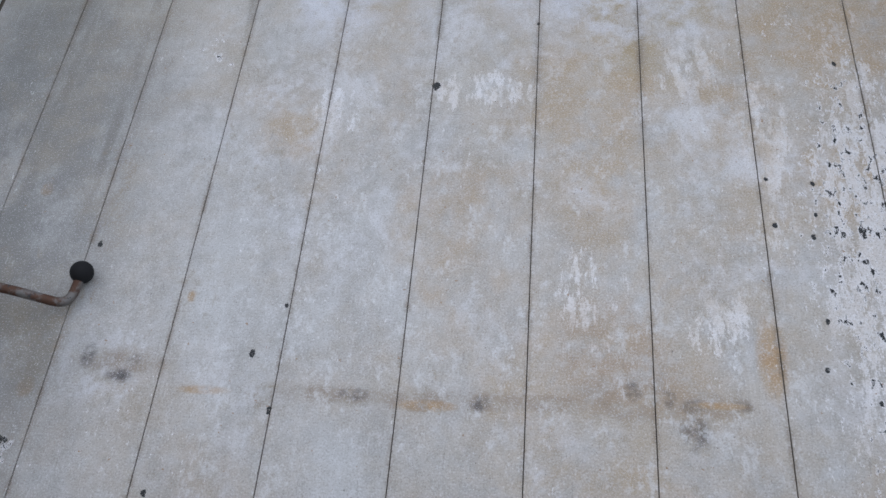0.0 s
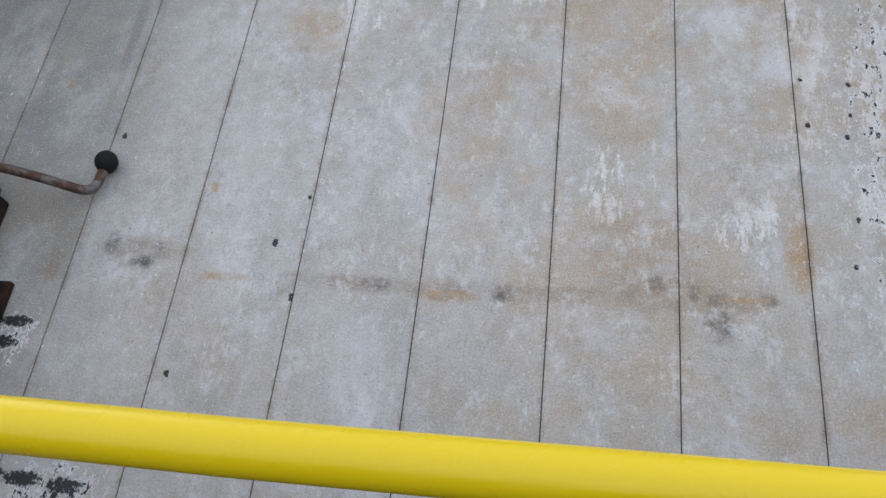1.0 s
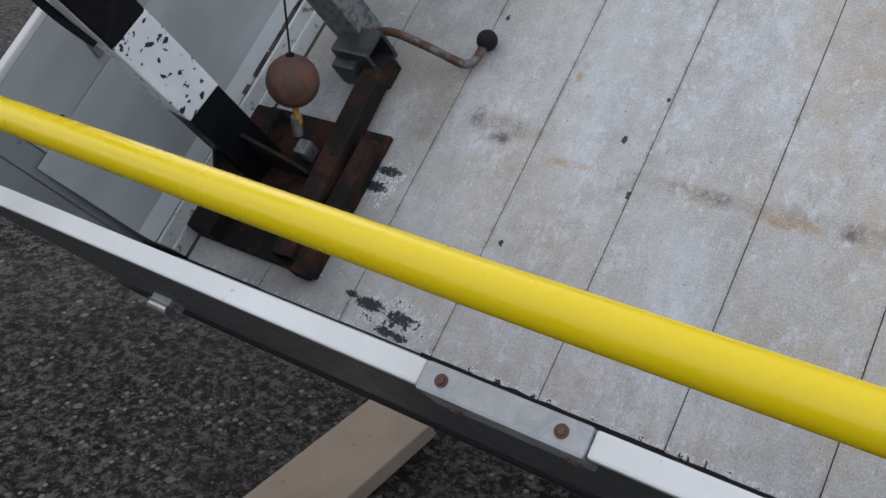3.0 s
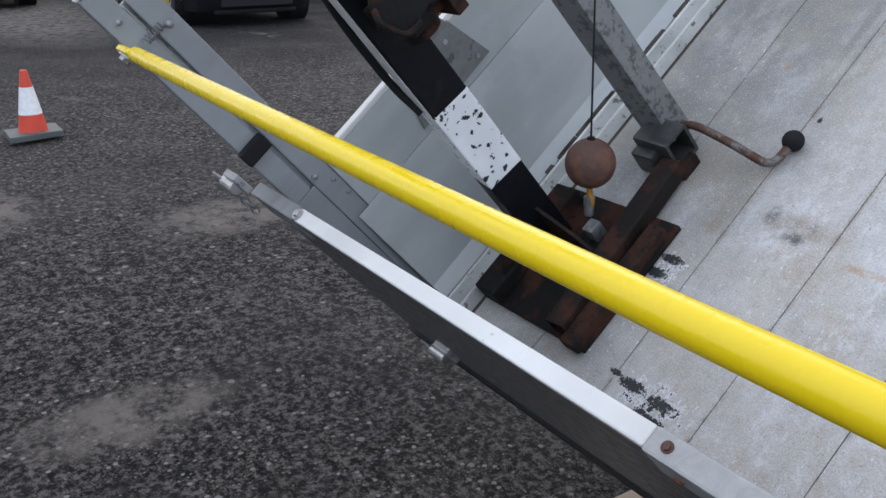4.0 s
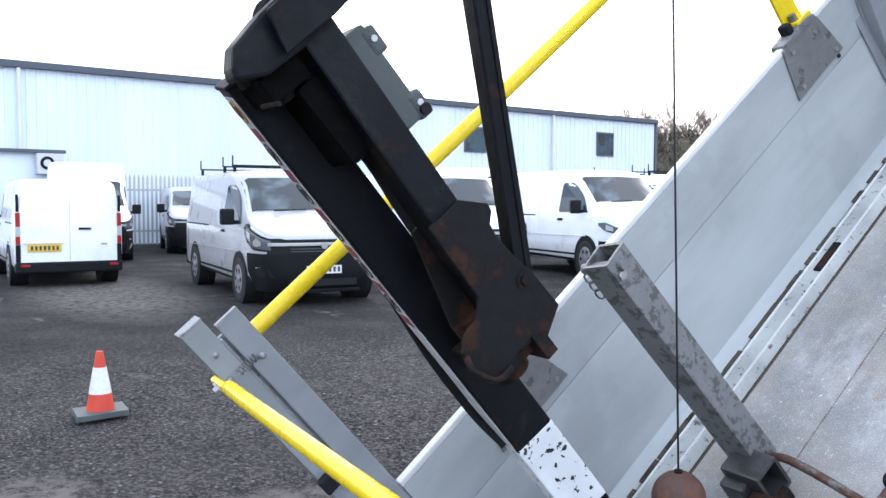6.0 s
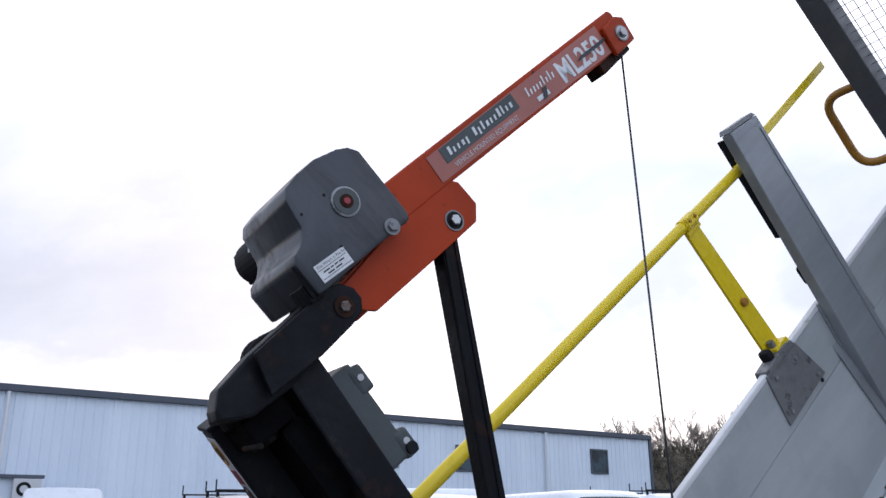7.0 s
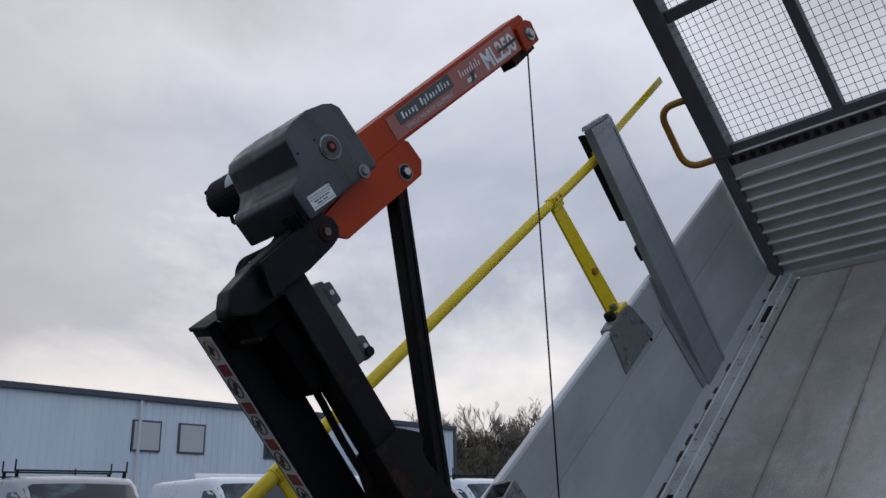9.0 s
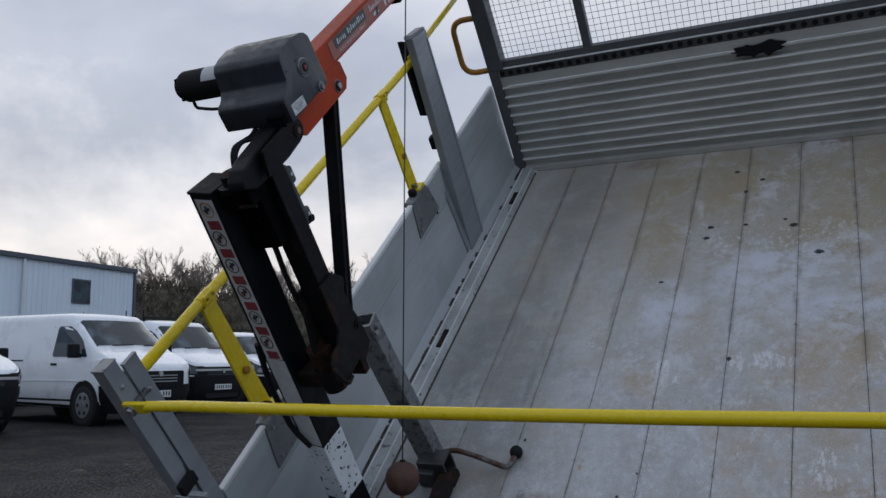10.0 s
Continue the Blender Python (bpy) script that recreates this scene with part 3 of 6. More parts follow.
def pipe(points, r, sides=12, bm=None, closed=False):
    """A round tube along a line of points."""
    pts = [Vector(p) for p in points]
    own = bmesh.new()
    rings, side = [], None
    n = len(pts)
    for i, p in enumerate(pts):
        a = pts[(i - 1) % n] if closed or i else p
        b = pts[(i + 1) % n] if closed or i < n - 1 else p
        d = (b - a).normalized()
        side = d.orthogonal().normalized() if side is None else (side - d * side.dot(d)).normalized()
        up = d.cross(side)
        rings.append([own.verts.new(p + (side * math.cos(k * math.tau / sides) + up * math.sin(k * math.tau / sides)) * r) for k in range(sides)])
    for i in range(n if closed else n - 1):
        a, b = rings[i], rings[(i + 1) % n]
        for k in range(sides):
            own.faces.new((a[k], a[(k + 1) % sides], b[(k + 1) % sides], b[k]))
    if not closed:
        own.faces.new(rings[0][::-1])
        own.faces.new(rings[-1])
    return join(bm, own)


def bent(points, radius, steps=5):
    """The points of a line with its corners rounded off."""
    pts = [Vector(p) for p in points]
    out = [pts[0]]
    for a, b, c in zip(pts, pts[1:], pts[2:]):
        u, v = (a - b), (c - b)
        k = min(radius, u.length * 0.49, v.length * 0.49)
        s, e = b + u.normalized() * k, b + v.normalized() * k
        for i in range(steps + 1):
            t = i / steps
            out.append(s * (1 - t) ** 2 + b * 2 * t * (1 - t) + e * t * t)
    return out + [pts[-1]]


def beam(p0, p1, w, d, side=(1, 0, 0), bevel=0.004, wall=0.0, bm=None):
    """A square bar from p0 to p1, w wide along side and d deep; with a wall it is a tube that is open at its ends."""
    p0, p1 = Vector(p0), Vector(p1)
    z = (p1 - p0).normalized()
    x = Vector(side)
    x = (x - z * x.dot(z)).normalized()
    y = z.cross(x)
    own = bmesh.new()
    ln = (p1 - p0).length
    if not wall:
        bmesh.ops.create_cube(own, size=1.0)
        for v in own.verts:
            v.co = (v.co.x * w, v.co.y * d, v.co.z * ln)
        soften(own, bevel)
    else:
        loops = []
        for q, zz in ((0, -ln / 2), (0, ln / 2), (wall, ln / 2), (wall, -ln / 2)):
            loops.append([own.verts.new((sx * (w / 2 - q), sy * (d / 2 - q), zz)) for sx, sy in ((-1, -1), (1, -1), (1, 1), (-1, 1))])
        for i in range(4):
            a, b = loops[i], loops[(i + 1) % 4]
            for k in range(4):
                own.faces.new((a[k], a[(k + 1) % 4], b[(k + 1) % 4], b[k]))
        if bevel:
            long_edges = [e for e in own.edges if abs(e.verts[0].co.z - e.verts[1].co.z) > ln / 2 and abs(abs(e.verts[0].co.x) - w / 2) < 1e-6]
            bmesh.ops.bevel(own, geom=long_edges, offset=bevel, segments=2, profile=0.6, affect="EDGES", clamp_overlap=True)
    m = Matrix((x, y, z)).transposed().to_4x4()
    own.transform(Matrix.Translation((p0 + p1) / 2) @ m)
    return join(bm, own)


def ball(c, r, bm=None, segments=24):
    own = bmesh.new()
    bmesh.ops.create_uvsphere(own, u_segments=segments, v_segments=segments // 2, radius=r)
    bmesh.ops.translate(own, verts=own.verts, vec=c)
    return join(bm, own)


def lettering(text, size, parent, place, right, up, material, name="lettering", label="", bold=0.0, width=0.0):
    """A line of text as a flat mesh, from its lower left corner along right; width squeezes it to that length."""
    curve = bpy.data.curves.new(name, "FONT")
    curve.body, curve.size, curve.offset = text, size, bold
    holder = bpy.data.objects.new(name, curve)
    scene.collection.objects.link(holder)
    me = bpy.data.meshes.new_from_object(holder.evaluated_get(bpy.context.evaluated_depsgraph_get()))
    bpy.data.objects.remove(holder)
    bm = bmesh.new()
    bm.from_mesh(me)
    bpy.data.meshes.remove(me)
    right, up = Vector(right).normalized(), Vector(up).normalized()
    if width:
        bm.transform(Matrix.Diagonal((width / max(v.co.x for v in bm.verts), 1, 1, 1)))
    bm.transform(Matrix.Translation(place) @ Matrix((right, up, right.cross(up))).transposed().to_4x4())
    return part(name, bm, material, parent, label)


def bolt(c, way, r=0.01, parent=None, name="bolt", material=None, washer=True, label=""):
    """A hexagon head on a washer, standing off a surface along way."""
    c, way = Vector(c), Vector(way).normalized()
    bm = rod(c - way * 0.002, c + way * r * 0.9, r, sides=6, bevel=r * 0.12)
    if washer:
        rod(c - way * 0.002, c + way * r * 0.25, r * 1.55, sides=18, bm=bm)
    return part(name, bm, material or CHROME, parent, label)

# ---- ground ----
ground = thing("ground", (0, 0, 0), "dark wet gravelly asphalt yard with sandy patches", "ground", GROUND, kind="structure")
bm = bmesh.new()
span = [-900, -300, -120, -60, -40] + [-30 + i * 1.5 for i in range(41)] + [40, 60, 120, 300, 900]
grid = [[bm.verts.new((x, y, 0.02 * noise.noise((x * 0.4, y * 0.4, 0)) - 0.02 if max(abs(x), abs(y)) < 40 else -0.01)) for y in span] for x in span]
for i in range(len(span) - 1):
    for j in range(len(span) - 1):
        bm.faces.new((grid[i][j], grid[i + 1][j], grid[i + 1][j + 1], grid[i][j + 1]))
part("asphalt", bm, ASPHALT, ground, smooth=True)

# ---- the tipped bed: deck ----
LEFT, RIGHT, FRONT = -1.332, 0.90, 2.56
floor = thing("floor", (0, 0, 0), "worn pale grey painted plank deck with stains and chips", "floor", kind="structure")
SEAM_DIRT = plain("seam_dirt", (0.085, 0.07, 0.055), 0.9)
part("subfloor", box(LEFT - 0.03, RIGHT + 0.03, 0.0, FRONT, -0.06, -0.013, 0.0), RUBBER, floor)
part("seam_filling", box(-1.2, RIGHT, 0.10, FRONT - 0.01, -0.0125, -0.0022, 0.0), SEAM_DIRT, floor, "dirt packed into the plank joints")
part("rear_sill", box(LEFT + 0.1, RIGHT, 0.02, 0.0945, -0.012, -0.002, 0.002), ALU_PANEL, floor, "grey rear sill strip")
JOINTS = [-1.2, -1.0, -0.7995, -0.6012, -0.4006, -0.198, 0.0053, 0.2026, 0.397, 0.6, 0.8, RIGHT]
for k, (x0, x1) in enumerate(zip(JOINTS, JOINTS[1:])):
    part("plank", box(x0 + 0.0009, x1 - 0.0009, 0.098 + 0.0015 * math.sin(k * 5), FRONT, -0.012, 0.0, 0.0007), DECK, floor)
crack = random.Random(3)
near_edge = [(-0.62 + i * 0.03, 0.0945 - 0.0045 * crack.random()) for i in range(50)]
far_edge = [(x, y + 0.003 + 0.005 * crack.random()) for x, y in near_edge]
part("torn_seal", prism([p for p in near_edge] + [p for p in reversed(far_edge)], -0.003, 0.0006, axis=2), RUBBER, floor, "torn black sealant along the sill")
for x in (-0.833, -0.638, -0.44, -0.239, -0.035, 0.2, 0.4, 0.6):
    bolt((x, 0.077, -0.002), (0, 0, 1), 0.007, floor, "bolt", RUST)

# ---- dropsides ----
def side_panel(name, x, out, y0, y1, label):
    root = thing(name, (x, y0, 0), label, "side panel", group="dropside panels of the bed")
    for z0, z1 in ((0.045, 0.1508), (0.1514, 0.2958), (0.2964, 0.436)):
        part("board", box(min(x, x + out), max(x, x + out), y0, y1, z0, z1, 0.0015), ALU_PANEL, root)
    part("core", box(min(x, x + out) + 0.002, max(x, x + out) - 0.002, y0 + 0.002, y1 - 0.002, 0.03, 0.434, 0.0), ALU, root)
    part("top_edge", box(min(x, x + out) - 0.001, max(x, x + out) + 0.001, y0, y1, 0.436, 0.450, 0.004), WHITE_EDGE, root, "white painted top edge")
    return root


rear_side = side_panel("side_panel", LEFT, -0.019, 0.132, 1.884, "pale grey aluminium dropside panel with white top edge")
side_panel("side_panel", LEFT, -0.019, 2.062, FRONT + 0.055, "short pale grey aluminium side panel beside the headboard")
side_panel("side_panel", RIGHT, 0.019, 0.132, 1.884, "pale grey aluminium dropside panel with white top edge")
side_panel("side_panel", RIGHT, 0.019, 2.062, FRONT + 0.055, "short pale grey aluminium side panel beside the headboard")
for x, y, z in ((LEFT, 0.20, 0.31), (LEFT, 1.70, 0.31)):
    part("rivet", rod((x - 0.002, y, z), (x + 0.003, y, z), 0.006, sides=10), RUBBER, rear_side)

foot = thing("foot_rail", (-1.26, 0.1, 0), "scuffed white aluminium foot rail along the deck edge", "rail", kind="structure")
part("rail", prism([(LEFT, 0.0), (LEFT, 0.022), (-1.2775, 0.020), (-1.270, 0.026), (-1.2165, 0.022), (-1.2065, 0.0005)], 0.1, FRONT - 0.02, axis=1, bevel=0.002), FOOTRAIL, foot)
part("ledge", prism([(LEFT + 0.0005, 0.0225), (LEFT + 0.0005, 0.2955), (-1.331, 0.2955), (-1.302, 0.052), (-1.278, 0.0235), (-1.278, 0.0205)], 0.1, FRONT - 0.02, axis=1), ALU_PANEL, foot, "steep pale kick plate")
part("rail_lip", box(-1.2665, -1.2620, 0.1, FRONT - 0.02, 0.024, 0.0295, 0.001), WHITE_EDGE, foot)
part("rail_lip", box(-1.2235, -1.2195, 0.1, FRONT - 0.02, 0.022, 0.0268, 0.001), WHITE_EDGE, foot)
part("groove", box(-1.2065, -1.2005, 0.1, FRONT - 0.02, -0.004, -0.0005, 0.0), SEAM_DIRT, foot)
scuffs = random.Random(12)
for i in range(44):
    y, ln = 0.45 + 2.1 * scuffs.random(), 0.012 + 0.045 * scuffs.random()
    part("scuff", box(-1.2795 - 0.004 * scuffs.random(), -1.2705, y, y + ln, 0.0235, 0.0285, 0.0008), SEAM_DIRT, foot, "black scuff through the white paint")
for y in (1.245, 2.255):
    part("lashing_slot", box(-1.245, -1.226, y - 0.05, y + 0.05, 0.022, 0.0295, 0.002), DARKRUST, foot, "rusty lashing slot")

# ---- mid post ----
post = thing("post", (-1.32, 1.97, 0), "grey aluminium mid post of the dropside", "post")
part("body", prism([(1.806, 0.0), (1.971, 0.0), (2.018, 0.478), (2.046, 0.958), (1.907, 0.971), (1.853, 0.45)], -1.326, -1.294, axis=0, bevel=0.004), ALU, post)
part("web", prism([(1.945, 0.0), (1.960, 0.0), (2.010, 0.445), (2.040, 0.938), (2.025, 0.938)], -1.372, -1.326, axis=0, bevel=0.002), ALU_SHADED, post)
part("fold", prism([(1.953, 0.03), (1.958, 0.03), (2.031, 0.925), (2.026, 0.925)], -1.2945, -1.291, axis=0, bevel=0.001), ALU, post)
part("cap", prism([(1.905, 0.972), (2.048, 0.959), (2.036, 0.972), (1.915, 0.984)], -1.330, -1.296, axis=0, bevel=0.002), GALV_DARK, post)
part("flange", prism([(1.80, 0.03), (1.85, 0.03), (1.872, 0.44), (1.868, 0.452), (1.850, 0.452)], LEFT, LEFT + 0.007, axis=0, bevel=0.001), ALU, post)
for name, y0, y1, thick, paint in (("foot_flange", 1.775, 1.815, 0.006, ALU),):
    bm = prism([(LEFT, 0.34), (LEFT + thick * 1.2, 0.30), (-1.302 + thick, 0.060), (-1.302, 0.052)], y0, y1, axis=1)
    for v in bm.verts:
        v.co.y += (v.co.z - 0.03) * 0.12
    part(name, bm, paint, post)
part("rubber_strip", prism([(1.945, 0.635), (1.985, 0.615), (2.01, 0.93), (1.966, 0.952)], -1.394, -1.373, axis=0, bevel=0.003), RUBBER, post, "black rubber buffer strip")
part("clip", box(-1.388, -1.352, 1.930, 1.975, 0.478, 0.538, 0.012), RUBBER, post)
for i in range(5):
    part("rivet", rod((LEFT + 0.005, 1.828 + 0.006 * i, 0.07 + i * 0.085), (LEFT + 0.011, 1.828 + 0.006 * i, 0.07 + i * 0.085), 0.005, sides=8), GALV_DARK, post)

# ---- rear corner post ----
corner = thing("corner_post", (-1.35, 0.08, 0), "grey aluminium rear corner post of two plates", "post")
part("front_plate", box(-1.346, -1.336, 0.083, 0.131, 0.0, 0.924, 0.003), ALU, corner)
part("front_rim", box(-1.347, -1.335, 0.083, 0.131, 0.9215, 0.9265, 0.001), GALV, corner)
part("rear_plate", box(-1.342, -1.336, 0.028, 0.073, 0.418, 0.952, 0.002), ALU, corner)
part("rear_return", box(-1.372, -1.342, 0.028, 0.034, 0.418, 0.950, 0.002), ALU, corner)
part("stop_block", box(-1.3365, -1.318, 0.022, 0.080, 0.548, 0.582, 0.004), RUBBER, corner, "black rubber stop block")
part("web", box(-1.368, -1.358, 0.034, 0.125, 0.0, 0.90, 0.002), ALU, corner)
part("filler", box(-1.362, -1.352, 0.070, 0.086, 0.0, 0.80, 0.001), ALU, corner)
part("inner_lip", box(-1.3475, -1.337, 0.073, 0.077, 0.60, 0.90, 0.001), GALV, corner)
part("corner_sheet", box(-1.349, -1.3385, 0.016, 0.0825, 0.0, 0.4165, 0.002), ALU, corner)
part("top_rim", box(-1.374, -1.334, 0.027, 0.074, 0.9505, 0.9545, 0.001), GALV, corner)
for y, z, r in ((0.050, 0.888, 0.006), (0.108, 0.828, 0.0075), (0.040, 0.836, 0.006), (0.096, 0.430, 0.006), (0.118, 0.395, 0.004), (0.122, 0.350, 0.004)):
    dome = ball((-1.336, y, z), r, segments=14)
    rod((-1.3365, y, z), (-1.334, y, z), r * 1.4, sides=16, bm=dome)
    part("bolt", dome, GALV, corner, smooth=True)

# ---- tailboard ----
tail = thing("tailboard", (-0.2, 0, 0), "grey tailboard with white top edge and bolted steel joint plate", "tailboard")
TX0, TX1, TTOP = -1.325, 0.89, 0.514
part("board", prism([(-0.010, TTOP - 0.0125), (0.012, TTOP - 0.0125), (0.0195, -0.045), (0.007, -0.045)], TX0, TX1, axis=0, bevel=0.002), ALU_SHADED, tail, "grey outer board coloured as in shade")
part("top_edge", box(TX0 + 0.19, -0.310, -0.012, 0.014, TTOP - 0.012, TTOP, 0.003), WHITE_EDGE, tail, "white painted top edge")
part("top_edge", box(-0.132, TX1, -0.012, 0.014, TTOP - 0.012, TTOP, 0.003), WHITE_EDGE, tail, "white painted top edge")
plate = part("joint_plate", box(-0.309, -0.133, -0.0155, 0.0145, TTOP - 0.05, TTOP + 0.003, 0.004), JOINT, tail, "bolted steel joint plate")
for x in (-0.285, -0.159):
    bolt((x, 0.0, TTOP + 0.003), (0, 0, 1), 0.0044, plate, "bolt", RUST)
    part("screw", rod((x + 0.01, -0.014, TTOP - 0.03), (x + 0.01, -0.019, TTOP - 0.03), 0.006, sides=10), RUST, plate)
part("end_plate", box(TX0, TX0 + 0.188, -0.014, 0.015, TTOP - 0.06, TTOP + 0.002, 0.003), ALU_END, tail, "grey end plate")
bolt((-1.13, 0.0, TTOP + 0.002), (0, 0, 1), 0.007, tail)


def latch(c, name="latch"):
    """A pin latch with its retaining ring and short chain."""
    x, y, z = c
    root = thing(name, c, "bright steel pin latch with ring and chain", "latch", group="tailboard latches")
    part("barrel", rod((x - 0.032, y - 0.018, z), (x + 0.02, y - 0.018, z), 0.014, bevel=0.003), CHROME, root, smooth=False)
    part("bracket", box(x - 0.02, x + 0.03, y - 0.014, y, z - 0.02, z + 0.02, 0.003), GALV, root)
    part("ring", pipe([(x - 0.045 + 0.021 * math.cos(a), y - 0.02, z + 0.021 * math.sin(a)) for a in np.linspace(0, math.tau, 18, endpoint=False)], 0.0026, 6, closed=True), GALV, root)
    for i in range(5):
        cz, cx = z - 0.028 - i * 0.015, x - 0.05 - 0.004 * math.sin(i * 2)
        part("link", pipe([(cx + 0.006 * math.cos(a) * (i % 2), y - 0.02 + 0.006 * math.cos(a) * ((i + 1) % 2), cz + 0.0105 * math.sin(a)) for a in np.linspace(0, math.tau, 10, endpoint=False)], 0.0019, 5, closed=True), GALV_DARK, root)
    return root


coil = [(-1.328 + 0.007 * math.cos(a), 0.055 + 0.0012 * a, 0.838 + 0.007 * math.sin(a)) for a in np.linspace(0, math.tau * 6, 72)]
part("spring", pipe(coil, 0.0013, 5), GALV, corner, "small steel spring", smooth=True)
latch((-1.218, -0.014, 0.600))
latch((-1.10, 0.004, 0.085))

# ---- yellow guard rails ----
rear_rail = thing("guard_rail", (-0.2, 0, 0.86), "yellow painted tubular guard rail across the rear", "guard rail", group="yellow guard rails")
part("tube", pipe([(-1.262, 0.024, 0.853), (-1.15, 0.020, 0.860), (-0.7, 0.013, 0.863), (-0.4, 0.008, 0.867), (-0.1, 0.002, 0.874), (0.2, 0.000, 0.879), (0.85, 0.0, 0.884)], 0.0125, 28), YELLOW, rear_rail, smooth=True)
part("flattened_end", box(-1.325, -1.255, 0.014, 0.026, 0.838, 0.868, 0.004), YELLOW, rear_rail)
bolt((-1.305, 0.014, 0.848), (0, -1, 0), 0.010, rear_rail)
side_rail = thing("guard_rail", (-1.362, 1.2, 0.862), "yellow painted tubular guard rail along the side", "guard rail", group="yellow guard rails")
part("tube", pipe([(-1.362, 0.11, 0.864), (-1.362, 0.8, 0.860), (-1.362, 1.962, 0.862)], 0.0155, 20), YELLOW, side_rail, smooth=True)
part("flat_bar", prism([(1.952, 0.864), (FRONT + 0.02, 0.895), (FRONT + 0.02, 0.92), (1.952, 0.889)], -1.366, -1.358, axis=0, bevel=0.002), YELLOW, side_rail, "flat yellow bar end")
for y, q in ((1.646, 1.674), (0.420, 0.500)):
    strut = thing("rail_bracket", (-1.36, y, 0.44), "yellow flat steel rail bracket on a galvanised plate", "bracket", group="rail brackets")
    part("arm", prism([(y - 0.034, 0.470), (y + 0.036, 0.452), (y + 0.030, 0.85), (y - 0.026, 0.85)], -1.370, -1.361, axis=0, bevel=0.002), YELLOW, strut)
    part("arm_fold", prism([(y + 0.026, 0.452), (y + 0.036, 0.452), (y + 0.030, 0.84), (y + 0.020, 0.84)], -1.386, -1.370, axis=0, bevel=0.002), YELLOW, strut)
    part("foot_fold", box(-1.370, -1.331, y - 0.026, y + 0.036, 0.453, 0.468, 0.003), YELLOW, strut)
    part("clamp", rod((-1.362, y - 0.028, 0.861), (-1.362, y + 0.028, 0.861), 0.0192, sides=20, bevel=0.002), YELLOW, strut)
    part("clamp_ear", box(-1.3655, -1.3545, y - 0.030, y + 0.034, 0.832, 0.856, 0.003), YELLOW, strut)
    saddle = part("saddle_plate", box(-1.3475, -1.3405, y - 0.024, y + 0.024, 0.853, 0.879, 0.003), YELLOW, strut)
    for dy in (-0.013, 0.013):
        part("saddle_bolt", rod((-1.341, y + dy, 0.867), (-1.3365, y + dy, 0.867), 0.0046, sides=6), OCHRE, saddle)
    part("bolt", rod((-1.362, y + 0.004, 0.605), (-1.350, y + 0.004, 0.605), 0.0115, sides=14, bevel=0.003), OCHRE, strut, "dull brown-yellow bolt head")
    part("foot_bolt", rod((-1.350, y - 0.010, 0.462), (-1.350, y - 0.010, 0.486), 0.010, sides=6), GALV_DARK, strut)
    part("plate", prism([(q - 0.146, 0.446), (q + 0.013, 0.442), (q + 0.049, 0.318), (q - 0.171, 0.314)], LEFT, LEFT + 0.006, axis=0, bevel=0.0015), GALV_DARK, strut, "galvanised fixing plate")
    part("saddle", prism([(q - 0.14, 0.438), (q + 0.01, 0.438), (q + 0.005, 0.456), (q - 0.03, 0.462), (q - 0.135, 0.456)], LEFT - 0.034, LEFT + 0.007, axis=0, bevel=0.003), GALV_DARK, strut)
    # black block stands in for a bolt and the dark recess round it
    part("stop", box(LEFT - 0.030, LEFT + 0.002, q - 0.094, q - 0.070, 0.455, 0.486, 0.009), RUBBER, strut, "dark block for a bolt and its shaded recess")
    for dy, z in ((-0.12, 0.425), (-0.02, 0.415), (-0.14, 0.335), (0.02, 0.335)):
        part("rivet", rod((LEFT + 0.004, q + dy, z), (LEFT + 0.010, q + dy, z), 0.006, sides=10), CHROME, strut)

# ---- headboard ----
head = thing("headboard", (-0.215, FRONT, 0), "grey steel headboard with corrugated lower panel and wire mesh windows", "headboard")
HX0, HX1 = -1.30, 0.87
for x0, x1 in ((HX0, HX0 + 0.075), (HX1 - 0.075, HX1)):
    part("stile", box(x0, x1, FRONT - 0.02, FRONT + 0.05, 0.5465, 1.50, 0.004), FRAME, head)
for x0, x1 in ((HX0, HX0 + 0.044), (HX1 - 0.044, HX1)):
    part("lower_stile", box(x0, x1, FRONT - 0.02, FRONT + 0.05, 0.0, 0.546, 0.004), FRAME, head)
profile = []
n_ribs, pitch = 9, 0.0478
for i in range(n_ribs):
    z = 0.03 + i * pitch
    profile += [(FRONT + 0.004, z), (FRONT + 0.003, z + 0.026), (FRONT - 0.004, z + 0.034), (FRONT - 0.013, z + 0.0385), (FRONT - 0.0145, z + 0.0405), (FRONT - 0.0125, z + 0.0425)]
profile.append((FRONT + 0.004, 0.03 + n_ribs * pitch))
outline = profile + [(y + 0.006, z) for y, z in reversed(profile)]
part("corrugated_panel", prism(outline, HX0 + 0.045, HX1 - 0.045, axis=0), CORRUGATED, head, "dirty corrugated aluminium panel", smooth=False)
part("bottom_angle", box(HX0 + 0.045, HX1 - 0.045, FRONT - 0.022, FRONT + 0.01, 0.002, 0.03, 0.003), CORRUGATED, head)
# thin bars along the crests, coloured as their lit tops
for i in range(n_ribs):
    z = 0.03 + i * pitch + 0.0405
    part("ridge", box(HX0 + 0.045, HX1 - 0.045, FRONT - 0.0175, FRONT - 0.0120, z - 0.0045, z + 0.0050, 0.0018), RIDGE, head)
part("corner_block", box(-1.336, -1.262, FRONT - 0.022, FRONT + 0.06, -0.01, 0.05, 0.003), FRAME, head)
channel = part("channel", box(HX0 + 0.045, HX1 - 0.045, FRONT - 0.012, FRONT + 0.04, 0.455, 0.545, 0.003), CORRUGATED, head, "perforated steel channel with grime round its holes")
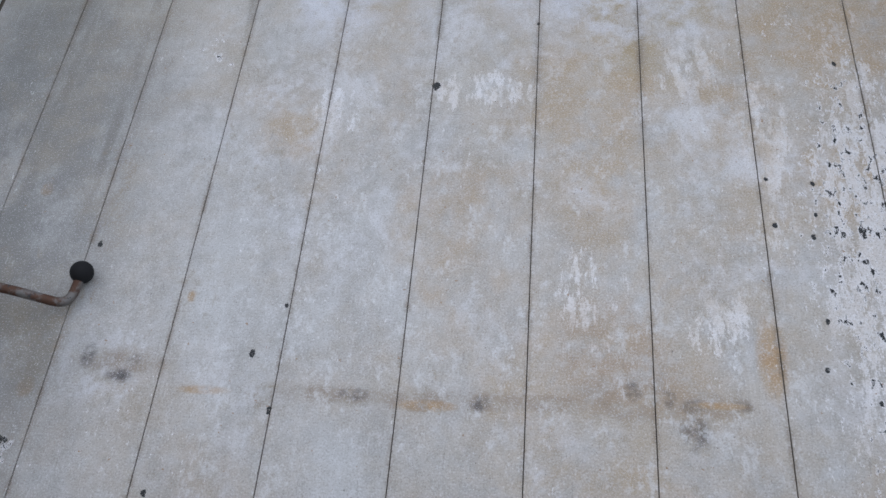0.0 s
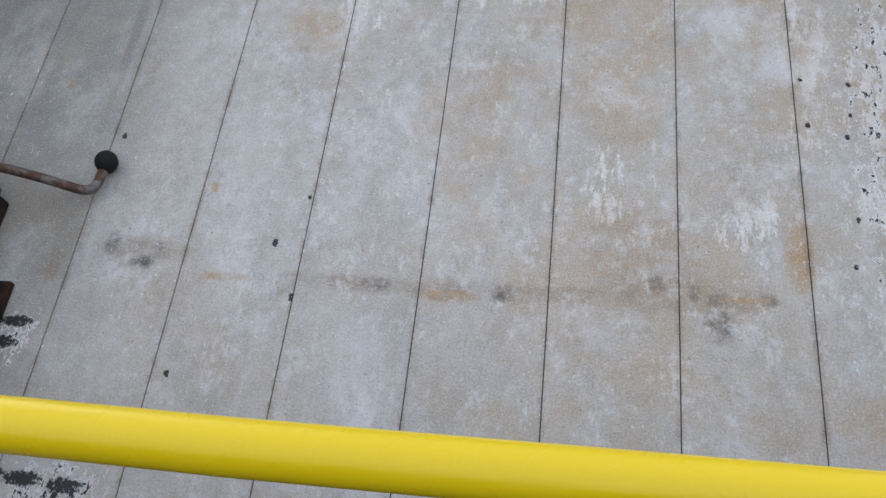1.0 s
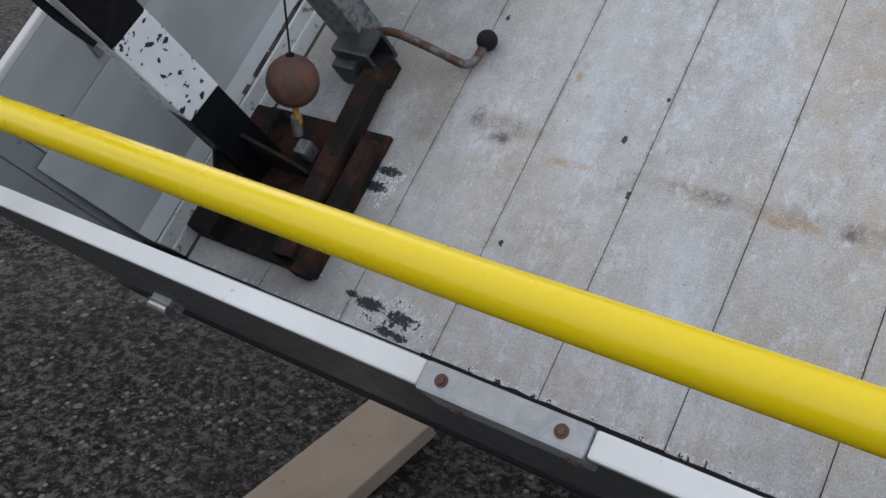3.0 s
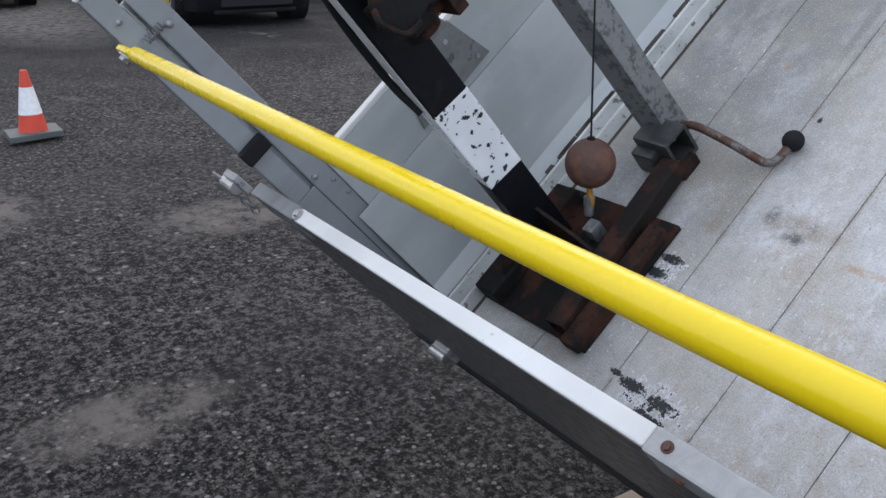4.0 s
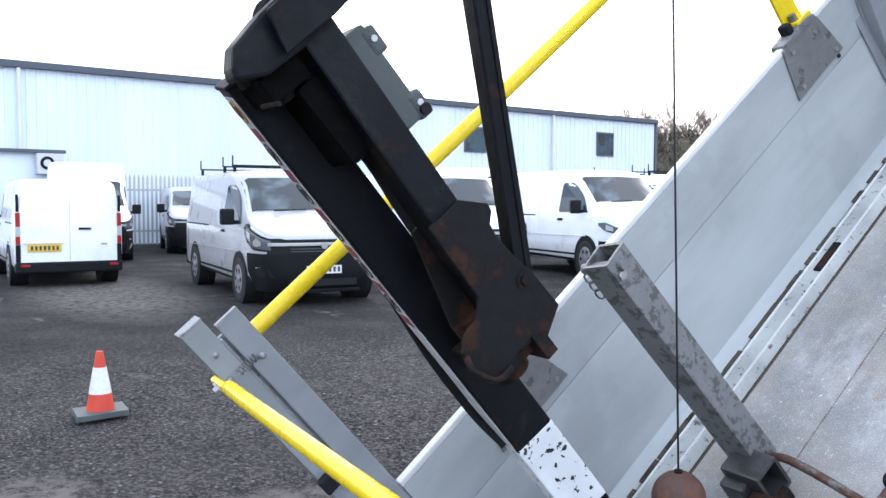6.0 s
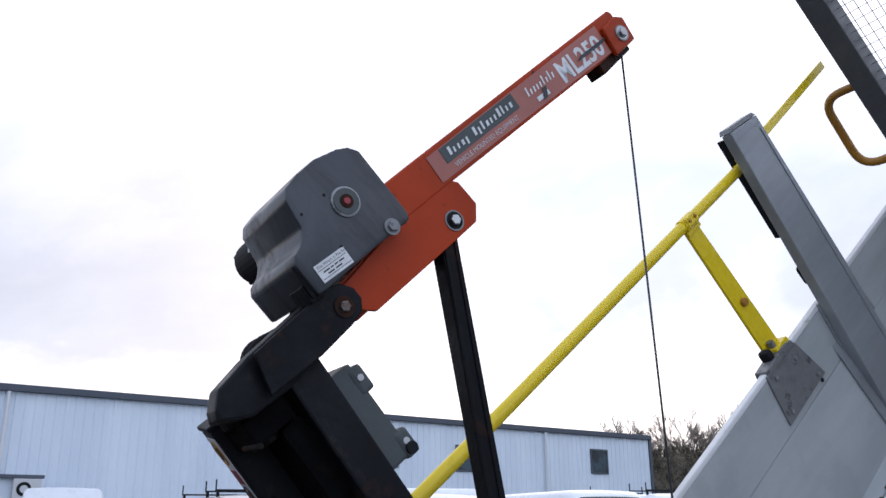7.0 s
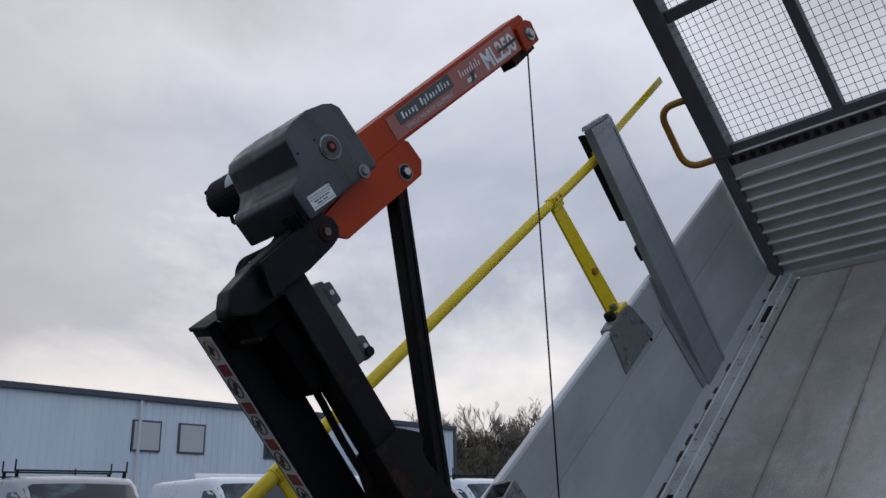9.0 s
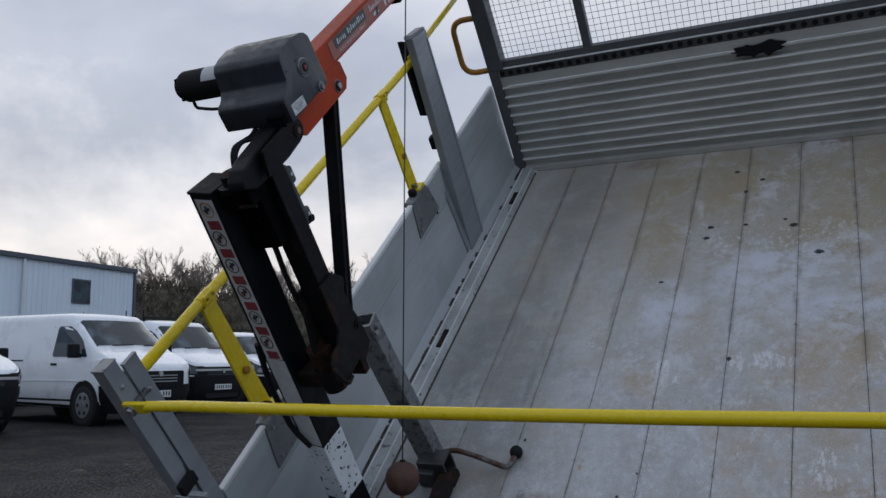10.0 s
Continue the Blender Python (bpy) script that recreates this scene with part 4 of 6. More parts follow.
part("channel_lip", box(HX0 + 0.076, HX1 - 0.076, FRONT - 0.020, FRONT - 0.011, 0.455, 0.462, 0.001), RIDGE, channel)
for i in range(51):
    x = HX0 + 0.065 + i * 0.0405
    part("hole", rod((x, FRONT - 0.0145, 0.525), (x, FRONT - 0.0118, 0.525), 0.0122, sides=14), RUBBER, channel)
part("grime_band", box(HX0 + 0.05, HX1 - 0.05, FRONT - 0.0126, FRONT - 0.0118, 0.506, 0.5445, 0.0), GALV_STAINED, channel, "grease film round the holes")
splat = random.Random(8)
for gx, gw, gh in ((-1.02, 0.055, 0.010), (-0.56, 0.06, 0.010), (-0.10, 0.07, 0.009), (0.42, 0.10, 0.009), (0.66, 0.08, 0.011)):
    edge = [(gx + gw * (0.7 + 0.5 * splat.random()) * math.cos(a), 0.530 + gh * (0.6 + 0.6 * splat.random()) * math.sin(a)) for a in np.linspace(0, math.tau, 26, endpoint=False)]
    part("grime", prism([(px, min(pz, 0.5445)) for px, pz in edge], FRONT - 0.0127, FRONT - 0.0118, axis=1), RUBBER, channel, "black grime")
blot = [(-0.11 + 0.115 * (0.62 + 0.5 * splat.random()) * math.cos(a), 0.452 + 0.032 * (0.55 + 0.6 * splat.random()) * math.sin(a)) for a in np.linspace(0, math.tau, 34, endpoint=False)]
part("stain", prism(blot, FRONT - 0.0212, FRONT - 0.0125, axis=1), RUBBER, channel, "black grease stain")
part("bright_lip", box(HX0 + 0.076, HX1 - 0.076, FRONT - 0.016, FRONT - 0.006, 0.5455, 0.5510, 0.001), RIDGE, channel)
part("window_bottom", box(HX0 + 0.076, HX1 - 0.076, FRONT - 0.006, FRONT + 0.03, 0.547, 0.582, 0.003), FRAME, head)
part("window_top", box(HX0 + 0.076, HX1 - 0.076, FRONT - 0.006, FRONT + 0.03, 1.085, 1.13, 0.003), FRAME, head)
part("top_rail", box(HX0 + 0.076, HX1 - 0.076, FRONT - 0.006, FRONT + 0.03, 1.46, 1.50, 0.003), FRAME, head)
for x in (-0.838, 0.368):
    part("mullion", box(x, x + 0.038, FRONT - 0.006, FRONT + 0.03, 0.582, 1.46, 0.003), FRAME, head)
for x0, x1 in ((HX0 + 0.075, -0.838), (-0.80, 0.368), (0.406, HX1 - 0.075)):
    bm = bmesh.new()
    for i in range(1, int((x1 - x0) / 0.0285) + 1):
        x = x0 + i * 0.0285
        for z0, z1 in ((0.582, 1.085), (1.13, 1.46)):
            bm = box(x - 0.0009, x + 0.0009, FRONT + 0.012, FRONT + 0.0138, z0, z1, 0.0, bm)
    for i in range(1, 31):
        z = 0.582 + i * 0.0285
        bm = box(x0, x1, FRONT + 0.0138, FRONT + 0.0156, z - 0.0009, z + 0.0009, 0.0, bm)
    tagged(part("wire_mesh", bm, GALV_DARK, head, "welded wire mesh"), kind="stuff")
handle = thing("grab_handle", (-1.32, FRONT, 0.68), "ochre coated tubular grab handle on the headboard", "handle")
part("loop", pipe(bent([(-1.28, FRONT + 0.01, 0.80), (-1.41, FRONT - 0.01, 0.81), (-1.42, FRONT - 0.01, 0.55), (-1.28, FRONT + 0.01, 0.545)], 0.09, 7), 0.0135, 14), OCHRE, handle, smooth=True)

# ---- swing crane ----
crane = thing("swing_crane", (-0.96, 0.27, 0), "small black and orange swing lift crane with grey winch", "crane")
part("base_plate", box(-1.20, -0.882, 0.15, 0.458, 0.001, 0.014, 0.003), DARKRUST, crane, "rusty base plate")
part("base_channel", box(-0.922, -0.883, 0.14, 0.43, 0.012, 0.042, 0.005), DARKRUST, crane)
part("base_channel", box(-1.20, -1.135, 0.15, 0.44, 0.012, 0.05, 0.005), DARKRUST, crane)
part("outrigger_beam", beam((-0.946, 0.16, 0.034), (-0.975, 0.571, 0.030), 0.048, 0.040, side=(1, 0, 0), bevel=0.004, wall=0.005), BEAMRUST, crane, "rusty outrigger beam")
part("outrigger_end", box(-0.9675, -0.950, 0.560, 0.612, 0.0015, 0.030, 0.003), BEAMRUST, crane)
C0, C1 = Vector((-1.148, 0.332, 0.012)), Vector((-1.0640, 0.3227, 1.238))


def up_column(z):
    return C0 + (C1 - C0) * ((z - C0.z) / (C1.z - C0.z))


TURNED = (1, -0.15, 0)
part("column", beam(C0, C1, 0.071, 0.083, side=TURNED, bevel=0.005), BLACK, crane, "black square column")
part("column_cap", beam(up_column(1.236), up_column(1.244), 0.075, 0.087, side=TURNED, bevel=0.003), BLACK, crane)
part("white_band", beam(up_column(0.250), up_column(0.462), 0.0724, 0.0844, side=TURNED, bevel=0.005), CHIPPED, crane, "chipped white paint band")
part("gusset", prism([(-1.115, 0.014), (-0.985, 0.014), (-0.992, 0.024), (-1.03, 0.075), (-1.105, 0.135), (-1.115, 0.135)], 0.328, 0.336, axis=1, bevel=0.0015), BEAMRUST, crane, "rusty gusset fin")
part("gusset", prism([(0.16, 0.014), (0.295, 0.014), (0.295, 0.13), (0.285, 0.13)], -1.152, -1.143, axis=0, bevel=0.001), DARKRUST, crane)
# the decal strip on the column's rear face: pictograms as plain shapes on a worn ground
q0, q1 = up_column(0.765), up_column(1.225)
back_off = Vector((-0.0033, -0.0420, 0))
strip = part("decal_strip", beam(q0 + back_off, q1 + back_off, 0.052, 0.0014, side=TURNED, bevel=0.0), LABEL_GREY, crane, "worn white decal strip with red blocks")
part("pale_face", beam(up_column(0.465) + back_off, up_column(0.762) + back_off, 0.058, 0.0012, side=TURNED, bevel=0.0), LABEL_GREY, crane, "bare pale strip on the column")
ON = Vector(TURNED).normalized()
OUT = Vector((ON.y, -ON.x, 0)) * 0.0012
for i in range(6):
    c = up_column(1.200 - i * 0.076) + back_off + OUT
    up = Vector((0, 0, 1))
    part("red_block", beam(c - up * 0.052, c - up * 0.029, 0.036, 0.0014, side=TURNED, bevel=0.0), LABEL_RED, strip)
    ring = [c + ON * 0.0180 * math.cos(a) + up * 0.0190 * math.sin(a) for a in np.linspace(0, math.tau, 20, endpoint=False)]
    part("pictogram", pipe(ring, 0.0013, 5, closed=True), OCHRE if i == 0 else INK, strip)
    part("pictogram", beam(c - ON * 0.010 - up * 0.004, c + ON * 0.009 + up * (0.003 + 0.002 * (i % 3)), 0.007, 0.0014, side=ON + up, bevel=0.0), INK, strip)
    part("pictogram", beam(c - ON * 0.004 - up * 0.011 + OUT * 0.3, c + ON * 0.003 * (i % 2) + up * 0.010 + OUT * 0.3, 0.004, 0.0014, side=TURNED, bevel=0.0), INK, strip)
    if i % 2:
        part("pictogram", beam(c - ON * 0.012 - up * 0.012 + OUT * 0.6, c + ON * 0.012 + up * 0.012 + OUT * 0.6, 0.0025, 0.0014, side=TURNED, bevel=0.0), LABEL_RED, strip)

# the swing mast that hangs on the column's top bearing
mast = part("mast", beam((-0.9570, 0.3690, 0.68), (-0.9608, 0.3925, 1.235), 0.056, 0.056, bevel=0.004), BLACK, crane, "black square swing mast")
head_pts = [(0.262, 1.247), (0.268, 1.262), (0.287, 1.281), (0.340, 1.291), (0.46, 1.302), (0.486, 1.302), (0.502, 1.286), (0.506, 1.268), (0.496, 1.252), (0.478, 1.243), (0.417, 1.231), (0.36, 1.224), (0.30, 1.226)]
part("mast_head", prism(head_pts, -0.974, -0.930, axis=0, bevel=0.005), BLACK, mast, "black welded mast head")
part("neck_plate", prism([(0.33, 1.234), (0.417, 1.234), (0.480, 1.241), (0.502, 1.247), (0.513, 1.262), (0.512, 1.280), (0.498, 1.296), (0.482, 1.301), (0.345, 1.290)], -0.919, -0.911, axis=0, bevel=0.002), BLACK, mast)
part("bearing_arm", box(-1.06, -0.95, 0.290, 0.356, 1.190, 1.228, 0.004), BLACK_SHADED, mast)
part("bearing_housing", box(-1.058, -0.958, 0.326, 0.388, 1.056, 1.188, 0.012), BLACK_SHADED, mast, "black welded bearing housing")
part("housing_ledge", box(-1.05, -0.96, 0.366, 0.386, 1.040, 1.060, 0.003), DARKRUST, mast)
part("bearing", rod((-1.0, 0.323, 1.18), (-1.0, 0.323, 1.262), 0.026, sides=20), DARKRUST, mast)
part("bearing_ring", rod((-1.0, 0.323, 1.226), (-1.0, 0.323, 1.240), 0.040, sides=22), BLACK, mast)
part("grease_nipple", rod((-0.985, 0.285, 1.195), (-0.945, 0.292, 1.190), 0.004, sides=8), DARKRUST, mast)
part("lower_arm", box(-1.08, -0.95, 0.300, 0.372, 0.655, 0.70, 0.004), DARKRUST, mast)
part("lower_bearing", rod((-1.0, 0.335, 0.63), (-1.0, 0.335, 0.76), 0.032, sides=20), DARKRUST, mast)
bracket_pts = [(0.405, 0.929), (0.439, 0.893), (0.436, 0.88), (0.422, 0.868), (0.419, 0.848), (0.423, 0.802), (0.431, 0.766), (0.435, 0.692), (0.381, 0.666), (0.369, 0.690), (0.335, 0.690), (0.291, 0.679), (0.254, 0.72), (0.266, 0.758), (0.284, 0.775), (0.318, 0.779), (0.338, 0.80), (0.342, 0.93)]
bracket = part("lower_bracket", prism(bracket_pts, -0.931, -0.923, axis=0, bevel=0.002), BRACKET, mast, "black bracket plate with rust breaking through")
part("back_plate", prism([(0.405, 0.92), (0.434, 0.89), (0.430, 0.70), (0.30, 0.69), (0.30, 0.77), (0.342, 0.92)], -0.995, -0.987, axis=0, bevel=0.002), DARKRUST, bracket)
part("bracket_tab", box(-0.985, -0.923, 0.366, 0.390, 0.640, 0.690, 0.003), DARKRUST, bracket)
part("catch", pipe(bent([(-0.93, 0.27, 0.75), (-0.91, 0.255, 0.735), (-0.91, 0.275, 0.69), (-0.92, 0.31, 0.685)], 0.015), 0.005, 8), DARKRUST, bracket, smooth=True)
bolt((-0.923, 0.412, 0.765), (1, 0, 0), 0.009, bracket, "bolt", DARKRUST)
bolt((-0.911, 0.483, 1.267), (1, 0, 0), 0.008, mast, "pivot_bolt", CRANKRUST, washer=False)
part("pivot_washer", rod((-0.912, 0.483, 1.267), (-0.9085, 0.483, 1.267), 0.0150, sides=20), DARKRUST, mast)
NUDGE = Vector((-0.019, 0.014, -0.012))

# boom
boom_foot = part("boom_foot", prism([(0.440, 1.300), (0.455, 1.312), (0.48, 1.300), (0.70, 1.341), (0.742, 1.336), (0.757, 1.322), (0.762, 1.279), (0.742, 1.257), (0.694, 1.254), (0.512, 1.2455)],
                                    -0.909, -0.901, axis=0, bevel=0.0015), ORANGE, crane, "orange boom foot plate")
part("boom_foot_plate", prism([(0.440, 1.300), (0.455, 1.312), (0.48, 1.300), (0.70, 1.341), (0.742, 1.336), (0.757, 1.322), (0.762, 1.279), (0.742, 1.257), (0.694, 1.254), (0.512, 1.2455)],
                              -0.975, -0.967, axis=0, bevel=0.0015), ORANGE, boom_foot)
part("boom_foot_top", prism([(0.46, 1.295), (0.70, 1.329), (0.70, 1.336), (0.46, 1.303)], -0.968, -0.908, axis=0), ORANGE, boom_foot)
boom = part("boom", prism([(0.60, 1.322), (0.705, 1.327), (1.172, 1.341), (1.276, 1.347), (1.282, 1.406), (1.276, 1.414), (0.712, 1.388), (0.60, 1.382)], -0.955, -0.900, axis=0, bevel=0.003), ORANGE, crane, "orange box section boom")
part("tip_cheek", prism([(1.219, 1.335), (1.286, 1.341), (1.291, 1.388), (1.272, 1.398), (1.226, 1.392)], -0.901, -0.890, axis=0, bevel=0.004), ORANGE, boom)
part("tip_block", prism([(1.179, 1.320), (1.276, 1.330), (1.276, 1.348), (1.179, 1.345)], -0.945, -0.905, axis=0, bevel=0.003), DARKRUST, boom)
bolt((-0.890, 1.261, 1.364), (1, 0, 0), 0.009, boom, "tip_bolt", CHROME)
part("tip_ring", rod((-0.891, 1.261, 1.364), (-0.888, 1.261, 1.364), 0.016, sides=22), GALV_DARK, boom)
bolt((-0.901, 0.708, 1.279), (1, 0, 0), 0.0085, boom_foot, "pivot_bolt", CHROME, washer=False)
part("pivot_ring", rod((-0.902, 0.708, 1.279), (-0.8995, 0.708, 1.279), 0.0165, sides=24), GALV_DARK, boom_foot)
part("pivot_seat", rod((-0.902, 0.708, 1.279), (-0.8990, 0.708, 1.279), 0.0140, sides=24), BLACK, boom_foot)
FACE = -0.8995


def on_boom(u, v):
    """A point on the boom's flank: u along it from the foot, v across it from its lower edge."""
    return (0.714 + u * 0.562, 1.332 + u * 0.012 + v * (0.050 + u * 0.016))


def decal(name, u0, u1, v0, v1, material, parent, lift=0.0, label="", slant=0.0):
    pts = [on_boom(u0, v0), on_boom(u1, v0), on_boom(u1 + slant, v1), on_boom(u0 + slant, v1)]
    return part(name, prism(pts, FACE + lift, FACE + lift + 0.0006, axis=0), material, parent, label)


film = decal("decal", 0.03, 0.90, 0.05, 0.95, LABEL_PINK, boom, 0.0, "faded red maker's decal with plain pale bars")
decal("badge", 0.08, 0.42, 0.42, 0.92, BADGE, film, 0.0008, "dark badge")
for i in range(16):
    if i != 5:
        low_v, high_v = (0.50, 0.72) if i in (4, 7) else (0.56, 0.82) if i in (0, 6, 8, 12, 13) else (0.56, 0.72)
        decal("badge_bar", 0.103 + i * 0.0190, 0.1100 + i * 0.0190 + 0.003 * (i % 3 == 0), low_v, high_v, LABEL_WHITE, film, 0.0016, slant=0.003)
a0, a1 = on_boom(0.10, 0.17), on_boom(0.42, 0.17)
lettering("VEHICLE MOUNTED EQUIPMENT", 0.0112, film, (FACE + 0.0012, a0[0], a0[1]), (0, a1[0] - a0[0], a1[1] - a0[1]), (0, a0[1] - a1[1], a1[0] - a0[0]), LABEL_GREY)
for i in range(9):
    decal("script_bar", 0.475 + i * 0.0165, 0.4815 + i * 0.0165, 0.50, 0.66 + 0.12 * (i in (0, 5, 7)), LABEL_WHITE, film, 0.0008, slant=0.004)
m0, m1 = on_boom(0.635, 0.17), on_boom(0.885, 0.17)
lettering("ML250", 0.0545, film, (FACE + 0.0012, m0[0], m0[1]), (0, m1[0] - m0[0], m1[1] - m0[1]), (0, m0[1] - m1[1], m1[0] - m0[0]), LABEL_WHITE, bold=0.0014, width=0.137)
decal("scratch", 0.74, 0.89, 0.42, 0.52, INK, film, 0.0024, slant=0.02)
decal("scratch", 0.52, 0.54, 0.16, 0.46, INK, film, 0.0024, slant=0.02)
decal("symbol", 0.50, 0.56, 0.2, 0.34, LABEL_WHITE, film, 0.0008)

# winch
NUDGE = Vector((0, 0, 0))
shell = [(0.452, 1.300), (0.449, 1.350), (0.456, 1.361), (0.474, 1.368), (0.488, 1.384), (0.493, 1.428), (0.503, 1.441), (0.53, 1.449), (0.567, 1.4535), (0.605, 1.449), (0.622, 1.443), (0.634, 1.430), (0.641, 1.320), (0.637, 1.309), (0.575, 1.307), (0.47, 1.300)]
winch = part("winch_housing", prism(shell, -1.072, -0.887, axis=0, bevel=0.006), PLASTIC, crane, "grey moulded plastic winch housing", smooth=True)
part("housing_notch", box(-0.948, -0.902, 0.444, 0.472, 1.296, 1.323, 0.002), BLACK, winch)
part("seam", box(-0.899, -0.896, 0.4475, 0.460, 1.302, 1.350, 0.0), RUBBER, winch)
for y, z in ((0.520, 1.335), (0.545, 1.405), (0.50, 1.40)):
    part("screw", rod((-0.888, y, z), (-0.8862, y, z), 0.0022, sides=8), RUBBER, winch)
motor = part("motor", rod((-1.212, 0.550, 1.392), (-1.065, 0.550, 1.392), 0.037, sides=28, bevel=0.006), RUBBER, crane, "black cylindrical winch motor", smooth=False)
bm = bmesh.new()
arc = [(0.550 + 0.0376 * math.sin(a), 1.392 + 0.0376 * math.cos(a)) for a in np.linspace(-1.1, 0.1, 9)]
for (y0, z0), (y1, z1) in zip(arc, arc[1:]):
    bm.faces.new([bm.verts.new(v) for v in ((-1.135, y0, z0), (-1.085, y0, z0), (-1.085, y1, z1), (-1.135, y1, z1))])
part("motor_label", bm, LABEL_GREY, motor, "silver rating label")
part("motor_cap", rod((-1.226, 0.550, 1.392), (-1.210, 0.550, 1.392), 0.028, sides=24, bevel=0.004), RUBBER, motor)
for a in (0.6, 2.2, 3.9, 5.4):
    part("cap_screw", rod((-1.218, 0.550 + 0.031 * math.cos(a), 1.392 + 0.031 * math.sin(a)), (-1.208, 0.550 + 0.031 * math.cos(a), 1.392 + 0.031 * math.sin(a)), 0.005, sides=8), RUBBER, motor)
part("motor_cable", pipe(bent([(-1.205, 0.545, 1.362), (-1.195, 0.53, 1.344), (-1.13, 0.51, 1.340), (-1.065, 0.48, 1.350)], 0.03), 0.004, 8), RUBBER, motor, smooth=True)
part("loom", pipe(bent([(-0.995, 0.475, 1.308), (-1.0, 0.445, 1.288), (-1.005, 0.41, 1.292), (-1.005, 0.37, 1.298), (-1.005, 0.345, 1.265), (-1.0, 0.335, 1.22)], 0.03), 0.0055, 8), RUBBER, crane, "black cable loom", smooth=True)
part("loom", pipe(bent([(-0.975, 0.475, 1.306), (-0.99, 0.43, 1.284), (-0.997, 0.39, 1.300), (-0.997, 0.35, 1.28), (-1.0, 0.335, 1.22)], 0.03), 0.0045, 8), RUBBER, crane, "black cable loom", smooth=True)
hub = part("drum_hub", rod((-0.889, 0.566, 1.381), (-0.884, 0.566, 1.381), 0.0225, sides=26, bevel=0.002), GALV, winch, "steel hub with red centre")
part("hub_ring", rod((-0.885, 0.566, 1.381), (-0.8825, 0.566, 1.381), 0.0190, sides=24), BOXGREY, hub)
part("hub_face", rod((-0.885, 0.566, 1.381), (-0.8815, 0.566, 1.381), 0.0100, sides=22), DARKRUST, hub)
part("hub_centre", rod((-0.884, 0.566, 1.381), (-0.880, 0.566, 1.381), 0.0048, sides=14), RED_PLASTIC, hub)
bolt((-0.887, 0.604, 1.316), (1, 0, 0), 0.008, winch, "bolt", GALV_DARK)
notice = part("notice_label", box(-0.8872, -0.8862, 0.468, 0.522, 1.3085, 1.3345, 0.0), LABEL_WHITE, winch, "white notice label on the winch")
lettering("This Winch is Pre-Set", 0.0060, notice, (-0.8860, 0.4702, 1.3280), (0, 1, 0), (0, 0, 1), INK)
for z in (1.3250, 1.3122):
    part("rule", box(-0.8864, -0.8858, 0.470, 0.520, z, z + 0.0008, 0.0), INK, notice)
for y0, y1, z in ((0.476, 0.487, 1.3210), (0.489, 0.494, 1.3210), (0.496, 0.502, 1.3210), (0.504, 0.513, 1.3210), (0.481, 0.492, 1.3162), (0.495, 0.506, 1.3162)):
    part("text_bar", box(-0.8864, -0.8858, y0, y1, z - 0.0010, z + 0.0010, 0.0), INK, notice)
# control box behind the mast
cbox = part("control_box", box(-1.070, -0.962, 0.412, 0.464, 1.042, 1.198, 0.005), BOXGREY, crane, "grey metal control box")
for z in (1.172, 1.062):
    lug = part("lug", box(-0.985, -0.960, 0.452, 0.476, z - 0.024, z + 0.018, 0.006), BOXGREY, cbox)
    part("lug_bolt", rod((-0.966, 0.464, z), (-0.958, 0.464, z), 0.005, sides=10), LABEL_GREY, lug)
part("box_knob", rod((-0.975, 0.464, 1.050), (-0.955, 0.464, 1.050), 0.009, sides=12), RUBBER, cbox)
part("hose", pipe(bent([(-1.0, 0.345, 1.19), (-1.015, 0.37, 1.05), (-1.02, 0.36, 0.95), (-1.0, 0.345, 0.80)], 0.06), 0.007, 8), RUBBER, crane, smooth=True)
part("column_hose", pipe(bent([(-1.145, 0.300, 0.80), (-1.165, 0.290, 0.66), (-1.160, 0.285, 0.52), (-1.13, 0.285, 0.46)], 0.05), 0.008, 8), RUBBER, crane, smooth=True)
# strut between mast and boom
S0, S1 = Vector((-0.9717, 0.4210, 0.730)), Vector((-0.9388, 0.7160, 1.282))
part("strut", beam(S0, S1, 0.031, 0.031, bevel=0.003), BLACK, crane, "black square strut")
for off in (-0.011, 0.011):
    part("strut_rib", beam(S0 + Vector((0.0165, off, 0.01)), S1 + Vector((0.0165, off, 0.0)), 0.004, 0.006, bevel=0.001), BLACK, crane)
part("strut_eye", rod((-0.962, 0.706, 1.268), (-0.930, 0.706, 1.268), 0.020, sides=20), BLACK, crane)
# rope, weight and hook
B = Vector((-1.033, 0.452, 0.157))
TOP = Vector((-0.939, 1.276, 1.316))
way = (TOP - B).normalized()
part("rope", pipe([B + way * 0.045, TOP], 0.0020, 8), ROPE, crane, "dark steel winch rope", smooth=True)
part("weight", ball(B, 0.050), RUST, crane, "rusty ball weight", smooth=True)
part("weight_collar", rod(B + way * 0.045, B + way * 0.053, 0.008, sides=12), DARKRUST, crane)
part("hook", pipe(bent([B - way * 0.045, B - way * 0.066, B - way * 0.080 + Vector((0.010, 0, 0)), B - way * 0.092, B - way * 0.086 - Vector((0.010, 0, 0))], 0.008), 0.0062, 10), OCHRE, crane, "orange painted hook", smooth=True)
part("hook_block", rod(B - way * 0.070, B - way * 0.112, 0.012, 0.009, sides=12, bevel=0.002), GALV_DARK, crane)
part("shackle", box(B.x - 0.018, B.x + 0.012, 0.36, 0.392, 0.012, 0.05, 0.005), GALV_DARK, crane)

